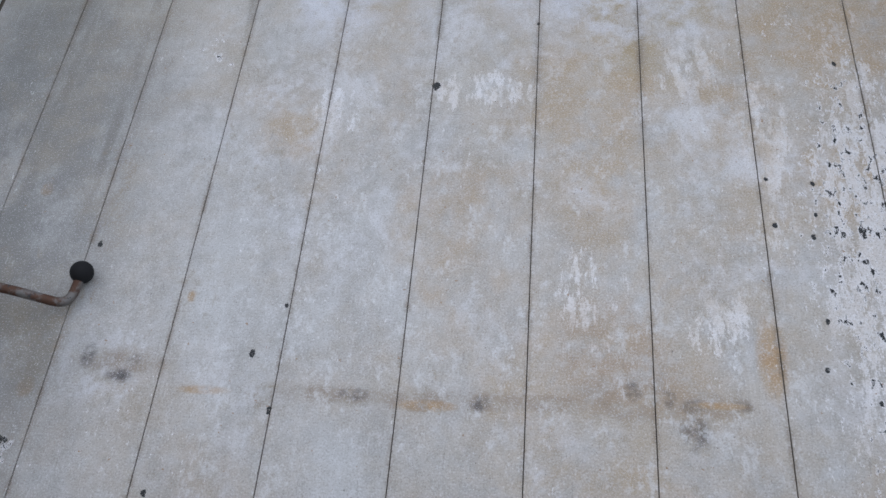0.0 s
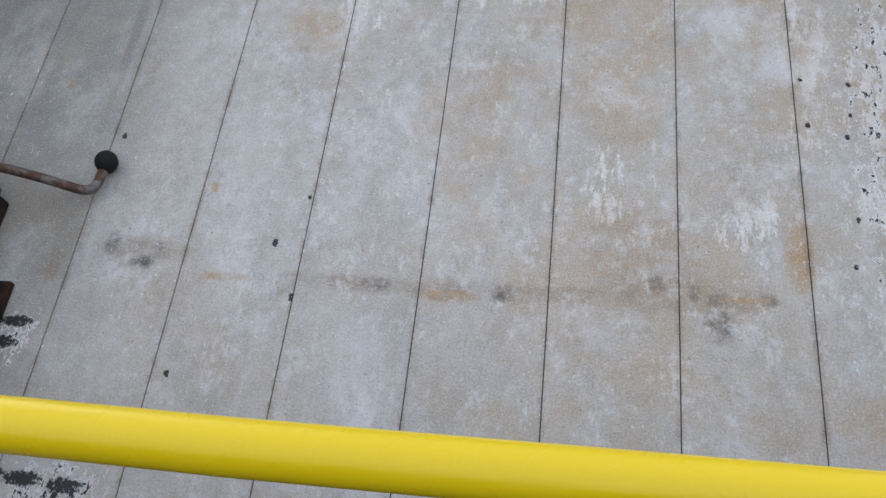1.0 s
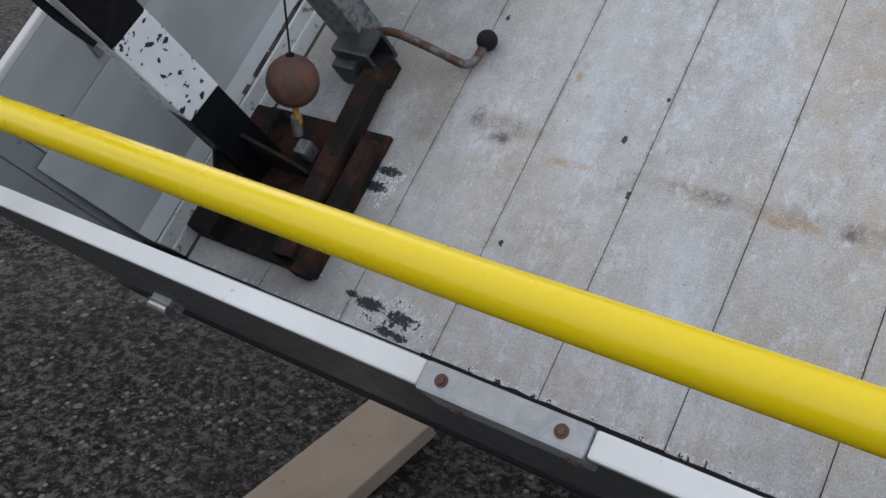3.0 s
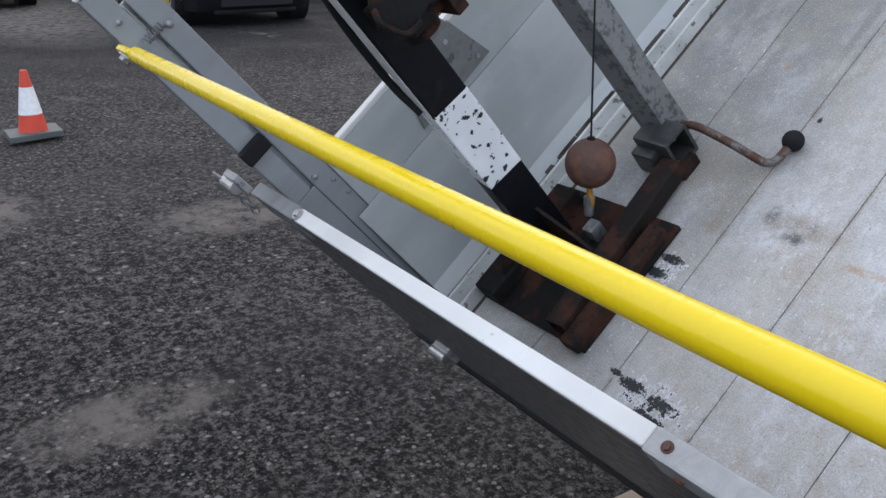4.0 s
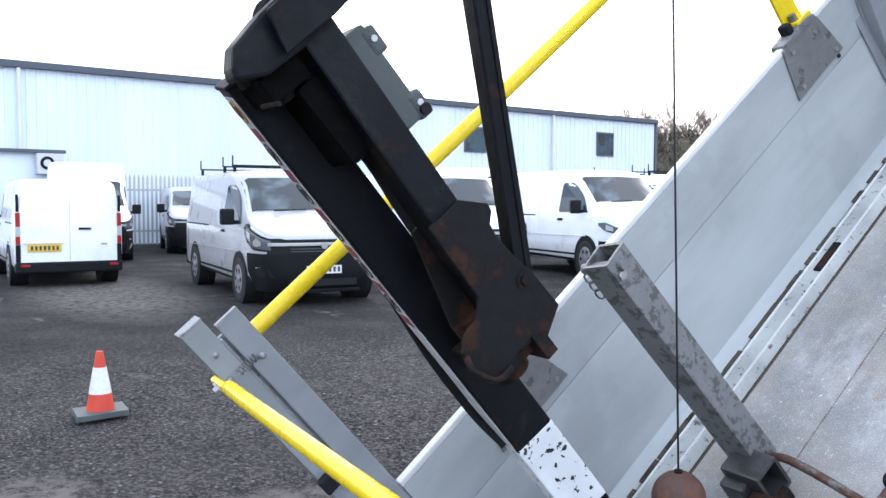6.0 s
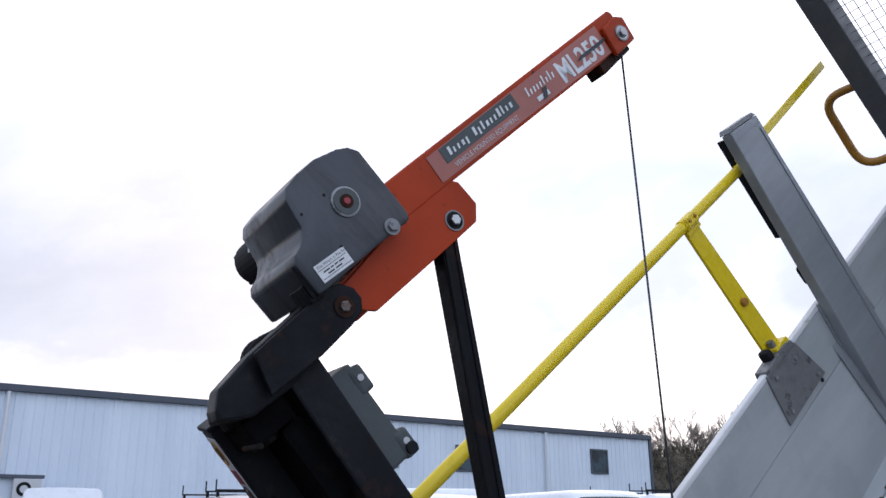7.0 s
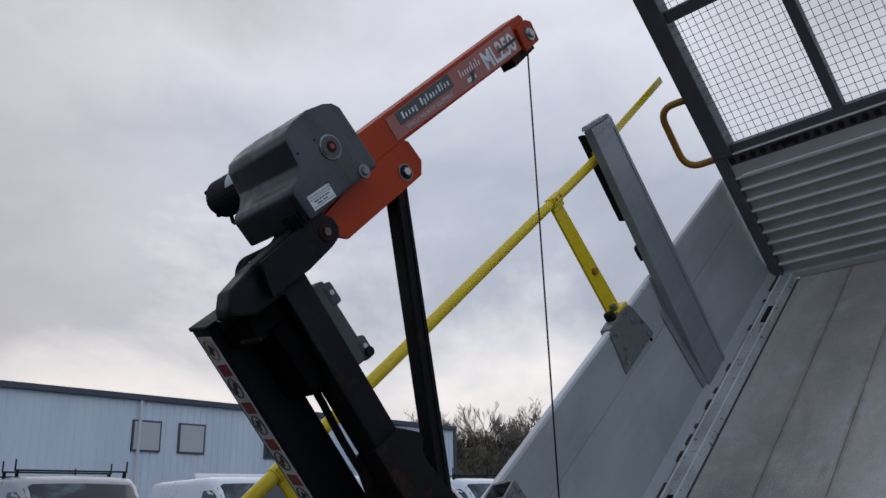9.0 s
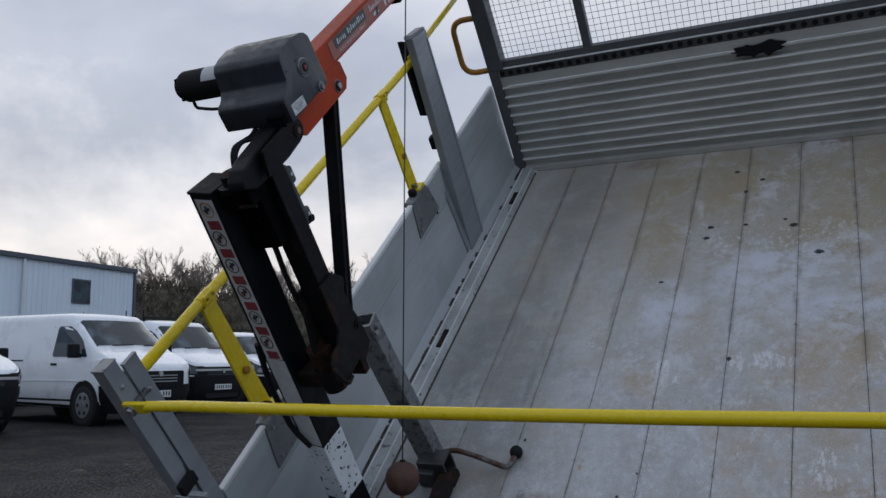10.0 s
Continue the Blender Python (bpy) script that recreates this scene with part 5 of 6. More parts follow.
# ---- stabiliser leg with its crank ----
leg = thing("stabiliser_leg", (-1.01, 0.64, 0), "galvanised square stabiliser leg with rusty crank handle", "stabiliser leg")
J0, J1 = Vector((-1.050, 0.648, 0.030)), Vector((-1.076, 0.636, 0.600))
part("outer_tube", beam(J0, J1, 0.064, 0.064, side=(1, 0.15, 0), bevel=0.006, wall=0.006), GALV_SPECKLED, leg, "mottled galvanised square tube")
part("foot_socket", box(-1.066, -1.008, 0.552, 0.590, 0.004, 0.062, 0.006), GALV_STAINED, leg, "grease-stained clamp block")
part("head_block", beam(J1 - Vector((0, 0, 0.075)), J1 - Vector((0, 0, 0.045)), 0.053, 0.053, side=(1, 0.15, 0), bevel=0.003), DARKRUST, leg)
part("pivot_sleeve", beam((-1.062, 0.606, 0.048), (-0.970, 0.604, 0.048), 0.064, 0.076, side=(0, 1, 0), bevel=0.005, wall=0.007), GALV_STAINED, leg, "dark square pivot sleeve with an open mouth")
bolt(J1 + Vector((0.033, -0.012, -0.035)), (1, 0, 0), 0.009, leg, "head_bolt", CHROME)
part("head_pin", rod(J1 + Vector((-0.05, -0.02, -0.02)), J1 + Vector((0.045, 0.0, -0.02)), 0.010, sides=12), GALV_DARK, leg)
for k in range(3):
    c = J1 + Vector((-0.048, -0.024, -0.04 - k * 0.02))
    part("chain_link", pipe([(c.x + 0.006 * math.cos(a), c.y + 0.004 * math.cos(a), c.z + 0.012 * math.sin(a)) for a in np.linspace(0, math.tau, 10, endpoint=False)], 0.002, 5, closed=True), GALV_DARK, leg)
crank = part("crank", pipe(bent([(-1.02, 0.652, 0.050), (-0.955, 0.645, 0.076), (-0.885, 0.641, 0.053), (-0.792, 0.633, 0.014), (-0.783, 0.685, 0.021)], 0.026), 0.0085, 12), CRANKRUST, leg, "rusty bent crank rod", smooth=True)
part("knob", ball((-0.783, 0.695, 0.0215), 0.0205), RUBBER, crank, "round black knob", smooth=True)

# ---- timber on the ground behind the bed ----
timber = thing("timber_board", (-1.055, 0.1, 0), "weathered grey brown timber board lying on the ground", "timber", GROUND)
part("board", box(-1.105, -0.915, -0.62, 0.525, -0.02, 0.03, 0.004), TIMBER, timber)

# ---- traffic cone ----
CONE_ORANGE = painted("orange_cone_plastic", (0.60, 0.05, 0.02), (0.3, 0.05, 0.03), 0.45, 0.7)
CONE_WHITE = plain("white_reflective_sleeve", (0.72, 0.73, 0.75), 0.4)
cone = thing("traffic_cone", (-6.2, -0.08, 0), "orange traffic cone with white sleeve on a grey base", "traffic cone", GROUND)
cx, cy = -6.2, -0.08
part("base", prism([(cx + s * 0.17 * (1 - (0.3 if k in (0, 3, 4, 7) else 0)), cy + w * 0.17) for k, (s, w) in enumerate(((-1, -1), (1, -1), (1, -0.7), (1, 0.7), (1, 1), (-1, 1), (-1, 0.7), (-1, -0.7)))], 0.0, 0.04, axis=2, bevel=0.004), BOXGREY, cone)
part("body", rod((cx, cy, 0.035), (cx, cy, 0.425), 0.095, 0.026, 28), CONE_ORANGE, cone, smooth=False)
part("sleeve", rod((cx, cy, 0.155), (cx, cy, 0.335), 0.0755, 0.0440, 28), CONE_WHITE, cone, smooth=False)
part("tip", rod((cx, cy, 0.418), (cx, cy, 0.445), 0.028, 0.022, 20), CONE_ORANGE, cone, smooth=False)
# ---- vans ----
def car_paint(name, colour):
    m = Mat(name, 0.3)
    n = m.noise(2.5, 5)
    c = m.mix(m.ramp(n, 0.3, 0.7), tuple(v * 0.93 for v in colour), colour)
    grime = m.ramp(m.noise(5, 6, 0.65), 0.5, 0.75)
    c = m.mix(m.math("MULTIPLY", grime, 0.12), c, (0.34, 0.32, 0.30))
    m.b.inputs["Coat Weight"].default_value = 0.5
    return m.done(c, m.ramp(n, 0.2, 0.8, 0.22, 0.4))


VAN_WHITE = car_paint("white_van_paint", (0.88, 0.90, 0.93))
VAN_SILVER = car_paint("silver_van_paint", (0.44, 0.44, 0.45))
TRIM = plain("dark_bumper_plastic", (0.009, 0.010, 0.012), 0.6)
TRIM.node_tree.nodes["Principled BSDF"].inputs["Specular IOR Level"].default_value = 0.15
GLASS = Mat("dark_window_glass", 0.06)
GLASS.b.inputs["Specular IOR Level"].default_value = 0.6
GLASS = GLASS.done((0.026, 0.040, 0.054))
# pale patches in the base colour imitate sky reflections on the windscreen
SCREEN = Mat("sky_reflecting_windscreen", 0.08)
SCREEN.b.inputs["Specular IOR Level"].default_value = 0.5
SCREEN = SCREEN.done(SCREEN.mix(SCREEN.ramp(SCREEN.noise(1.3, 3, 0.5, None, 0.6), 0.5, 0.62), (0.018, 0.026, 0.032), (0.09, 0.12, 0.14)))
TYRE = plain("tyre_rubber", (0.020, 0.020, 0.021), 0.8)
RIM = plain("silver_wheel_rim", (0.36, 0.37, 0.38), 0.35, 0.6)
LENS = plain("smoky_headlight_lens", (0.10, 0.115, 0.13), 0.08)
LAMP_CLEAR = plain("clear_headlight", (0.62, 0.64, 0.66), 0.12, 0.3)
LAMP_RED = plain("red_tail_light", (0.36, 0.015, 0.02), 0.2)
PLATE_WHITE = plain("white_number_plate", (0.70, 0.70, 0.70), 0.4)
PLATE_YELLOW = plain("yellow_number_plate", (0.75, 0.50, 0.03), 0.4)


def between(keys, x):
    """The value at x of a line through (x, value) keys."""
    if x <= keys[0][0]:
        return keys[0][1]
    for (xa, va), (xb, vb) in zip(keys, keys[1:]):
        if x <= xb:
            return va + (vb - va) * (x - xa) / (xb - xa)
    return keys[-1][1]


def van(place, heading, label, paint, length=5.0, width=1.95, height=1.95, base=3.1, nose=0.0, rear_view=False, bars=True, screen_top=None, dark_front=True, tall=1.0, tube=False):
    """A panel van with its nose along +x of its own frame; the origin is on the ground under its middle."""
    root = thing("van", (0, 0, 0), label, "van", pose(place[0], place[1], 0, 0, 0, heading) @ Matrix.Diagonal((1, 1, tall, 1)), group="parked vans in the yard")
    w, L, Hh = width / 2, length / 2, height
    st = screen_top or Hh - 0.10
    top = [(-L, Hh - 0.16), (-L + 0.03, Hh - 0.07), (-L + 0.10, Hh - 0.02), (-L + 0.5, Hh), (L - 1.95, Hh), (L - 1.70, Hh - 0.025), (L - 1.56, st + 0.01), (L - 1.50, st - 0.04), (L - 0.82, 1.30),
           (L - 0.72, 1.235), (L - 0.60, 1.20), (L - 0.30, 1.09), (L - 0.16, 1.03), (L - 0.08, 1.00), (L - 0.03, 0.97), (L, 0.93)]
    wide = [(-L, 0.93), (-L + 0.05, 0.975), (-L + 0.2, 1.0), (L - 0.9, 1.0), (L - 0.55, 0.985), (L - 0.30, 0.94), (L - 0.15, 0.87), (L - 0.06, 0.76), (L, 0.60)]
    low = [(-L, 0.36), (-L + 0.1, 0.30), (L - 0.65, 0.27), (L - 0.40, 0.44), (L, 0.50)]
    lean = [(-L, 0.88), (L - 1.8, 0.885), (L - 1.4, 0.85), (L - 0.8, 0.86), (L - 0.2, 0.86), (L, 0.8)]

    def rib(x):
        """The right half of the shell's cross-section at x, from the sill to the middle of the roof."""
        zt, h, zb, k = between(top, x), between(wide, x) * w, between(low, x), between(lean, x)
        zw = min(1.08, zt - 0.05)
        r = min(0.13, (zt - zw) * 0.6)
        hr = h * (1 - (1 - k) * min(1.0, (zt - zw) / 0.8 + 0.25))
        pts = [(h * 0.93, zb), (h * 0.985, zb + 0.08), (h, zb + (zw - zb) * 0.4), (h, zw - 0.04), (h * 0.99, zw + 0.01)]
        for a in (0.0, 0.35, 0.7, 1.0):
            pts.append((hr - r * (1 - math.cos(a * math.pi / 2)), zt - r + r * math.sin(a * math.pi / 2)))
        return pts + [(hr * 0.45, zt + 0.014), (0.0, zt + 0.02)]

    def flank(x, z):
        """Half the width of the shell at x and height z."""
        pts = rib(x)
        return between([(b, a) for a, b in pts[:7]], z)

    stations = sorted(set([k[0] for k in top + wide] + [-L + 0.2 + i * (2 * L - 0.2) / 22 for i in range(23)]))
    bm = bmesh.new()
    rings = []
    for x in stations:
        half = rib(x)
        rings.append([bm.verts.new((x, -a, b)) for a, b in half] + [bm.verts.new((x, a, b)) for a, b in reversed(half[:-1])])
    for a, b in zip(rings, rings[1:]):
        for k in range(len(a)):
            j = (k + 1) % len(a)
            bm.faces.new((a[k], a[j], b[j], b[k]))
    bm.faces.new(rings[0])
    bm.faces.new(rings[-1][::-1])
    body = part("body", bm, paint, root, "", smooth=True)

    def flank_pane(name, s, outline, material, lift=0.008, parent=None, label=""):
        """A thin pane on the van's flank, given as (x, z) corners."""
        bm2 = bmesh.new()
        a = [bm2.verts.new((x, s * (flank(x, z) - 0.006), z)) for x, z in outline]
        b = [bm2.verts.new((x + (lift if x > L - 0.6 and lift > 0.01 else 0.0), s * (flank(x, z) + lift), z)) for x, z in outline]
        n = len(outline)
        bm2.faces.new(a)
        bm2.faces.new(b[::-1])
        for i in range(n):
            bm2.faces.new((a[i], a[(i + 1) % n], b[(i + 1) % n], b[i]))
        return part(name, bm2, material, parent or body, label)

    def wrap(name, x0, z0, z1, material, lift, parent, label=""):
        """A skin round the nose between two heights, from x0 forward on both flanks."""
        xs = [x0] + [x for x in stations if x > x0 + 0.01]
        bm2 = bmesh.new()
        line = [(x, -1) for x in xs] + [(x, 1) for x in reversed(xs)]
        rows = []
        for z in [z0 + (z1 - z0) * i / 4 for i in range(5)]:
            tuck = 0.13 * max(0.0, (0.46 - z) / 0.26) ** 2
            rows.append([bm2.verts.new((x + (lift if x > L - 0.2 else 0.0) - tuck * max(0.0, (x - L + 0.5) / 0.5), s * (flank(x, min(z, between(top, x) - 0.02)) + lift - tuck * 0.3), min(z, between(top, x) + 0.01))) for x, s in line])
        for a, b in zip(rows, rows[1:]):
            for k in range(len(a) - 1):
                bm2.faces.new((a[k], a[k + 1], b[k + 1], b[k]))
        return part(name, bm2, material, parent, label, smooth=True)

    def skin(name, s, low_line, high_line, material, lift, parent=None):
        """A pane that follows the curve of the flank between two lines of (x, z)."""
        bm2, cols = bmesh.new(), []
        x0, x1 = low_line[0][0], low_line[-1][0]
        for i in range(15):
            x = x0 + (x1 - x0) * i / 14
            za, zb = between(low_line, x), min(between(high_line, x), between(top, x) - 0.015)
            cols.append([bm2.verts.new((x + lift, s * (flank(x, za + (zb - za) * k / 4) + lift), za + (zb - za) * k / 4)) for k in range(5)])
        for a, b in zip(cols, cols[1:]):
            for k in range(4):
                bm2.faces.new((a[k], a[k + 1], b[k + 1], b[k]))
        return part(name, bm2, material, parent or body, "", smooth=True)

    # windscreen
    bm2 = bmesh.new()
    rows = []
    for i in range(6):
        x = L - 1.50 + i * 0.128
        arc = rib(x)
        half = [(arc[5][0] * 0.975, arc[5][1] + 0.012), (arc[6][0] * 0.975, arc[6][1] + 0.012), (arc[8][0] * 0.97, arc[8][1] + 0.016), (arc[8][0] * 0.45, arc[9][1] + 0.012)]
        rows.append([bm2.verts.new((x + 0.014, -a, b)) for a, b in half] + [bm2.verts.new((x + 0.014, 0, arc[10][1] + 0.010))] + [bm2.verts.new((x + 0.014, a, b)) for a, b in reversed(half)])
    for a, b in zip(rows, rows[1:]):
        for k in range(8):
            bm2.faces.new((a[k], a[k + 1], b[k + 1], b[k]))
    part("windscreen", bm2, SCREEN, body, smooth=True)
    for s in (-0.5, 0.25):
        part("wiper", pipe([(L - 0.80, s * w, 1.335), (L - 0.83, (s + 0.52) * w, 1.355)], 0.010, 6), TRIM, body)
    for s in (-1, 1):
        zt = st - 0.13
        flank_pane("side_window", s, [(L - 0.95, 1.14), (L - 1.96, 1.14), (L - 2.00, 1.18), (L - 1.93, zt - 0.03), (L - 1.88, zt), (L - 1.60, zt), (L - 1.44, zt - 0.08), (L - 1.20, 1.42)], GLASS)
        lo, hi = sorted((s * (w + 0.02), s * (w + 0.23)))
        mirror = part("mirror", box(L - 1.20, L - 1.08, lo, hi, 1.12, 1.36, 0.035), TRIM, root)
        lo, hi = sorted((s * (w - 0.05), s * (w + 0.06)))
        part("mirror_arm", box(L - 1.17, L - 1.11, lo, hi, 1.13, 1.19, 0.01), TRIM, mirror)
        if dark_front:
            skin("headlight_surround", s, [(L - 0.74, 1.11), (L - 0.55, 0.90), (L - 0.35, 0.79), (L - 0.01, 0.76)], [(L - 0.74, 1.14), (L - 0.62, 1.15), (L - 0.30, 1.035), (L - 0.01, 0.925)], TRIM, 0.010)
            skin("headlight", s, [(L - 0.70, 1.10), (L - 0.54, 0.93), (L - 0.34, 0.82), (L - 0.06, 0.79)], [(L - 0.70, 1.115), (L - 0.62, 1.13), (L - 0.30, 1.015), (L - 0.06, 0.92)], LENS, 0.018)
            skin("lamp_bowl", s, [(L - 0.32, 0.86), (L - 0.25, 0.835), (L - 0.16, 0.85)], [(L - 0.32, 0.91), (L - 0.25, 0.955), (L - 0.16, 0.91)], CHROME, 0.024)
            skin("lamp_bowl", s, [(L - 0.52, 0.97), (L - 0.42, 0.90)], [(L - 0.52, 1.05), (L - 0.42, 1.02)], LAMP_CLEAR, 0.024)
        else:
            skin("headlight", s, [(L - 0.54, 0.93), (L - 0.40, 0.85), (L - 0.08, 0.78)], [(L - 0.54, 0.97), (L - 0.34, 0.98), (L - 0.08, 0.89)], LENS, 0.018)
            skin("lamp_bowl", s, [(L - 0.34, 0.86), (L - 0.18, 0.83)], [(L - 0.34, 0.95), (L - 0.18, 0.90)], LAMP_CLEAR, 0.024)
        flank_pane("fog_recess", s, [(L - 0.06, 0.40), (L - 0.30, 0.40), (L - 0.34, 0.52), (L - 0.10, 0.52)], RUBBER, 0.021)
        for z0, z1, mat in ((0.72, 0.86, LAMP_RED), (0.86, 1.02, LAMP_CLEAR), (1.02, 1.26, LAMP_RED)) if rear_view else ((0.72, 1.15, LAMP_RED),):
            lo, hi = sorted((s * w * 0.875, s * w * 0.955))
            part("tail_light", box(-L - 0.018, -L + 0.06, lo, hi, z0, z1 - 0.004, 0.008), mat, body)
        flank_pane("sill_strip", s, [(-base / 2 + 0.38, 0.30), (base / 2 - 0.38, 0.28), (base / 2 - 0.38, 0.42), (-base / 2 + 0.38, 0.42)], TRIM, 0.012, root)
        flank_pane("crease", s, [(-L + 0.5, 0.70), (L - 0.95, 0.73), (L - 0.95, 0.742), (-L + 0.5, 0.712)], paint, 0.012)
        for x0, z1 in ((L - 2.06, zt), (L - 3.05, zt + 0.06)):
            flank_pane("door_gap", s, [(x0, 0.46), (x0 - 0.012, 0.46), (x0 - 0.012, z1), (x0, z1)], TRIM, 0.002)
        flank_pane("slide_track", s, [(-L + 0.25, 1.06), (L - 2.95, 1.06), (L - 2.95, 1.085), (-L + 0.25, 1.085)], TRIM, 0.003)
        flank_pane("door_handle", s, [(L - 2.00, 0.99), (L - 1.83, 0.99), (L - 1.83, 1.03), (L - 2.00, 1.03)], TRIM, 0.022)
        for x in (base / 2 + nose, -base / 2 + nose):
            part("wheel_arch", rod((x, s * (w - 0.28), 0.35), (x, s * (w + 0.006), 0.35), 0.40, sides=30), RUBBER, root)
            wheel = part("wheel", rod((x, s * (w - 0.24), 0.33), (x, s * (w + 0.012), 0.33), 0.33, sides=30, bevel=0.03), TYRE, root)
            part("rim", rod((x, s * (w - 0.05), 0.33), (x, s * (w + 0.016), 0.33), 0.215, sides=26, bevel=0.012), RIM, wheel)
            part("hub_cap", rod((x, s * (w + 0.01), 0.33), (x, s * (w + 0.03), 0.33), 0.06, sides=14, bevel=0.006), RIM, wheel)
            for k in range(6):
                a = k * math.tau / 6
                c = Vector((x + 0.145 * math.cos(a), s * (w + 0.012), 0.33 + 0.145 * math.sin(a)))
                part("rim_slot", rod(c, c + Vector((0, s * 0.007, 0)), 0.035, sides=10), TYRE, wheel)
    wrap("front_bumper", L - 0.52, 0.20, 0.74 if dark_front else 0.66, TRIM, 0.016, root, "dark plastic front bumper")
    if dark_front:
        wrap("grille_bar", L - 0.085, 0.85, 0.895, CHROME, 0.028, root, "bright grille bar")
        wrap("grille", L - 0.10, 0.735, 0.955, RUBBER, 0.014, root)
        for z in (0.765, 0.80):
            part("grille_slat", box(L - 0.02, L + 0.022, -w * 0.50, w * 0.50, z, z + 0.012, 0.003), BOXGREY, root)
        part("lower_grille", box(L - 0.15, L - 0.005, -w * 0.52, w * 0.52, 0.27, 0.40, 0.01), RUBBER, root)
        part("spoiler", box(L - 0.22, L - 0.08, -w * 0.6, w * 0.6, 0.17, 0.23, 0.02), TRIM, root)
    else:
        grille = part("grille", box(L - 0.16, L + 0.02, -w * 0.60, w * 0.60, 0.59, 0.90, 0.03), TRIM, root)
        for z in (0.71, 0.76, 0.81):
            part("grille_slat", box(L + 0.015, L + 0.03, -w * 0.42, w * 0.42, z, z + 0.018, 0.003), RIM, grille)
    part("badge", rod((L - 0.02, 0, 0.85), (L + 0.045, 0, 0.85), 0.048, sides=18), CHROME, root)
    fp = part("front_plate", box(L + 0.010, L + 0.030, -0.26, 0.26, 0.45, 0.565, 0.003), PLATE_WHITE, root, "white number plate with plain dark bars")
    for i in range(7):
        y = -0.20 + i * 0.066 + (0.02 if i > 3 else 0)
        part("plate_bar", box(L + 0.029, L + 0.0315, y - 0.018, y + 0.018, 0.474, 0.545, 0.0), INK, fp)
    zb = (0.24, 0.42) if rear_view else (0.30, 0.52)
    part("rear_bumper", box(-L - 0.06, -L + 0.25, -w * 0.965, w * 0.965, *zb, 0.03), TRIM, root, "dark plastic rear bumper")
    y0, zp = (0.14, 0.60) if rear_view else (-0.26, 0.68)
    rp = part("rear_plate", box(-L - 0.022, -L - 0.004, y0, y0 + 0.52, zp, zp + 0.115, 0.003), PLATE_YELLOW, root, "yellow number plate with plain dark bars")
    for i in range(7):
        y = y0 + 0.06 + i * 0.066
        part("plate_bar", box(-L - 0.0235, -L - 0.021, y - 0.018, y + 0.018, zp + 0.022, zp + 0.093, 0.0), INK, rp)
    if rear_view:
        part("door_seam", box(-L - 0.001, -L + 0.02, -0.003, 0.003, 0.44, Hh - 0.22, 0.0), BOXGREY, body)
        part("door_handle", box(-L - 0.03, -L, -0.34, -0.14, 0.965, 1.0, 0.008), TRIM, body)
        part("door_badge", box(-L - 0.008, -L, -0.60, -0.50, 0.70, 0.73, 0.002), CHROME, body)
        part("plate_ledge", box(-L - 0.03, -L, 0.10, 0.72, 0.735, 0.755, 0.006), paint, body)
        for s in (-1, 1):
            part("reflector", box(-L - 0.068, -L - 0.05, s * 0.70 - 0.07, s * 0.70 + 0.07, 0.345, 0.385, 0.004), LAMP_RED, root)
            lo, hi = sorted((s * w * 0.80, s * w * 0.84))
            part("corner_trim", box(-L - 0.004, -L + 0.03, *sorted((s * w * 0.895, s * w * 0.945)), 1.27, Hh - 0.26, 0.004), TRIM, body)
            part("corner_trim", box(-L - 0.012, -L + 0.05, *sorted((s * w * 0.87, s * w * 0.955)), 0.42, 0.715, 0.008), TRIM, body)
    if bars:
        for x in (-L + 0.7, -0.1, L - 1.95):
            bar = part("roof_bar", box(x - 0.02, x + 0.02, -w * 0.84, w * 0.84, Hh + 0.07, Hh + 0.095, 0.006), TRIM, root)
            for s in (-1, 1):
                part("bar_foot", box(x - 0.03, x + 0.03, s * w * 0.80 - 0.02, s * w * 0.80 + 0.02, Hh - 0.05, Hh + 0.08, 0.006), TRIM, bar)
                part("bar_stop", box(x - 0.012, x + 0.012, s * w * 0.83 - 0.01, s * w * 0.83 + 0.01, Hh + 0.09, Hh + 0.24, 0.004), TRIM, bar)
    if tube:
        part("pipe_carrier", rod((-L + 0.3, w * 0.45, Hh + 0.20), (L - 1.6, w * 0.45, Hh + 0.20), 0.13, sides=20, bevel=0.02), paint, root, "white roof pipe carrier")
        for x in (-L + 0.8, 0.1, L - 2.1):
            part("carrier_foot", box(x - 0.03, x + 0.03, w * 0.45 - 0.06, w * 0.45 + 0.06, Hh - 0.02, Hh + 0.10, 0.006), TRIM, root)
    return root


# place of the middle, heading of the nose
van((-13.9, 3.72), -2, "silver and white panel van with dark bumper and roof bars", VAN_SILVER, 5.0, 1.95, 1.95)
van((-18.1, 0.70), 182, "white compact panel van seen from its rear doors", VAN_WHITE, 4.4, 1.76, 1.82, 2.66, rear_view=True, bars=False)
van((-15.3, 7.55), -6, "white panel van with dark bumper and bright grille bar", VAN_WHITE, 5.0, 1.95, 1.93, bars=False, tall=1.06)
van((-14.6, 10.9), -6, "white panel van with dark headlights parked in the row", VAN_WHITE, 5.0, 1.95, 1.90, bars=False, dark_front=False, tall=1.12)
van((-16.2, 14.6), -6, "white panel van with black wing mirrors and roof bars", VAN_WHITE, 5.0, 1.95, 1.95, tall=1.1)
van((-17.0, 18.2), -6, "white panel van parked in the row", VAN_WHITE, 5.2, 1.95, 1.95)
van((-24.0, 2.05), -6, "white high roofed van parked by the fence", VAN_WHITE, 5.3, 2.0, 2.4, bars=False, screen_top=1.95)
van((-26.0, 5.3), -8, "silver compact van parked by the fence", VAN_SILVER, 4.4, 1.8, 1.85, 2.66, bars=False)
van((-21.0, 12.2), 84, "white panel van parked sideways behind the row", VAN_WHITE, 5.3, 1.98, 2.12, bars=False, tube=True)
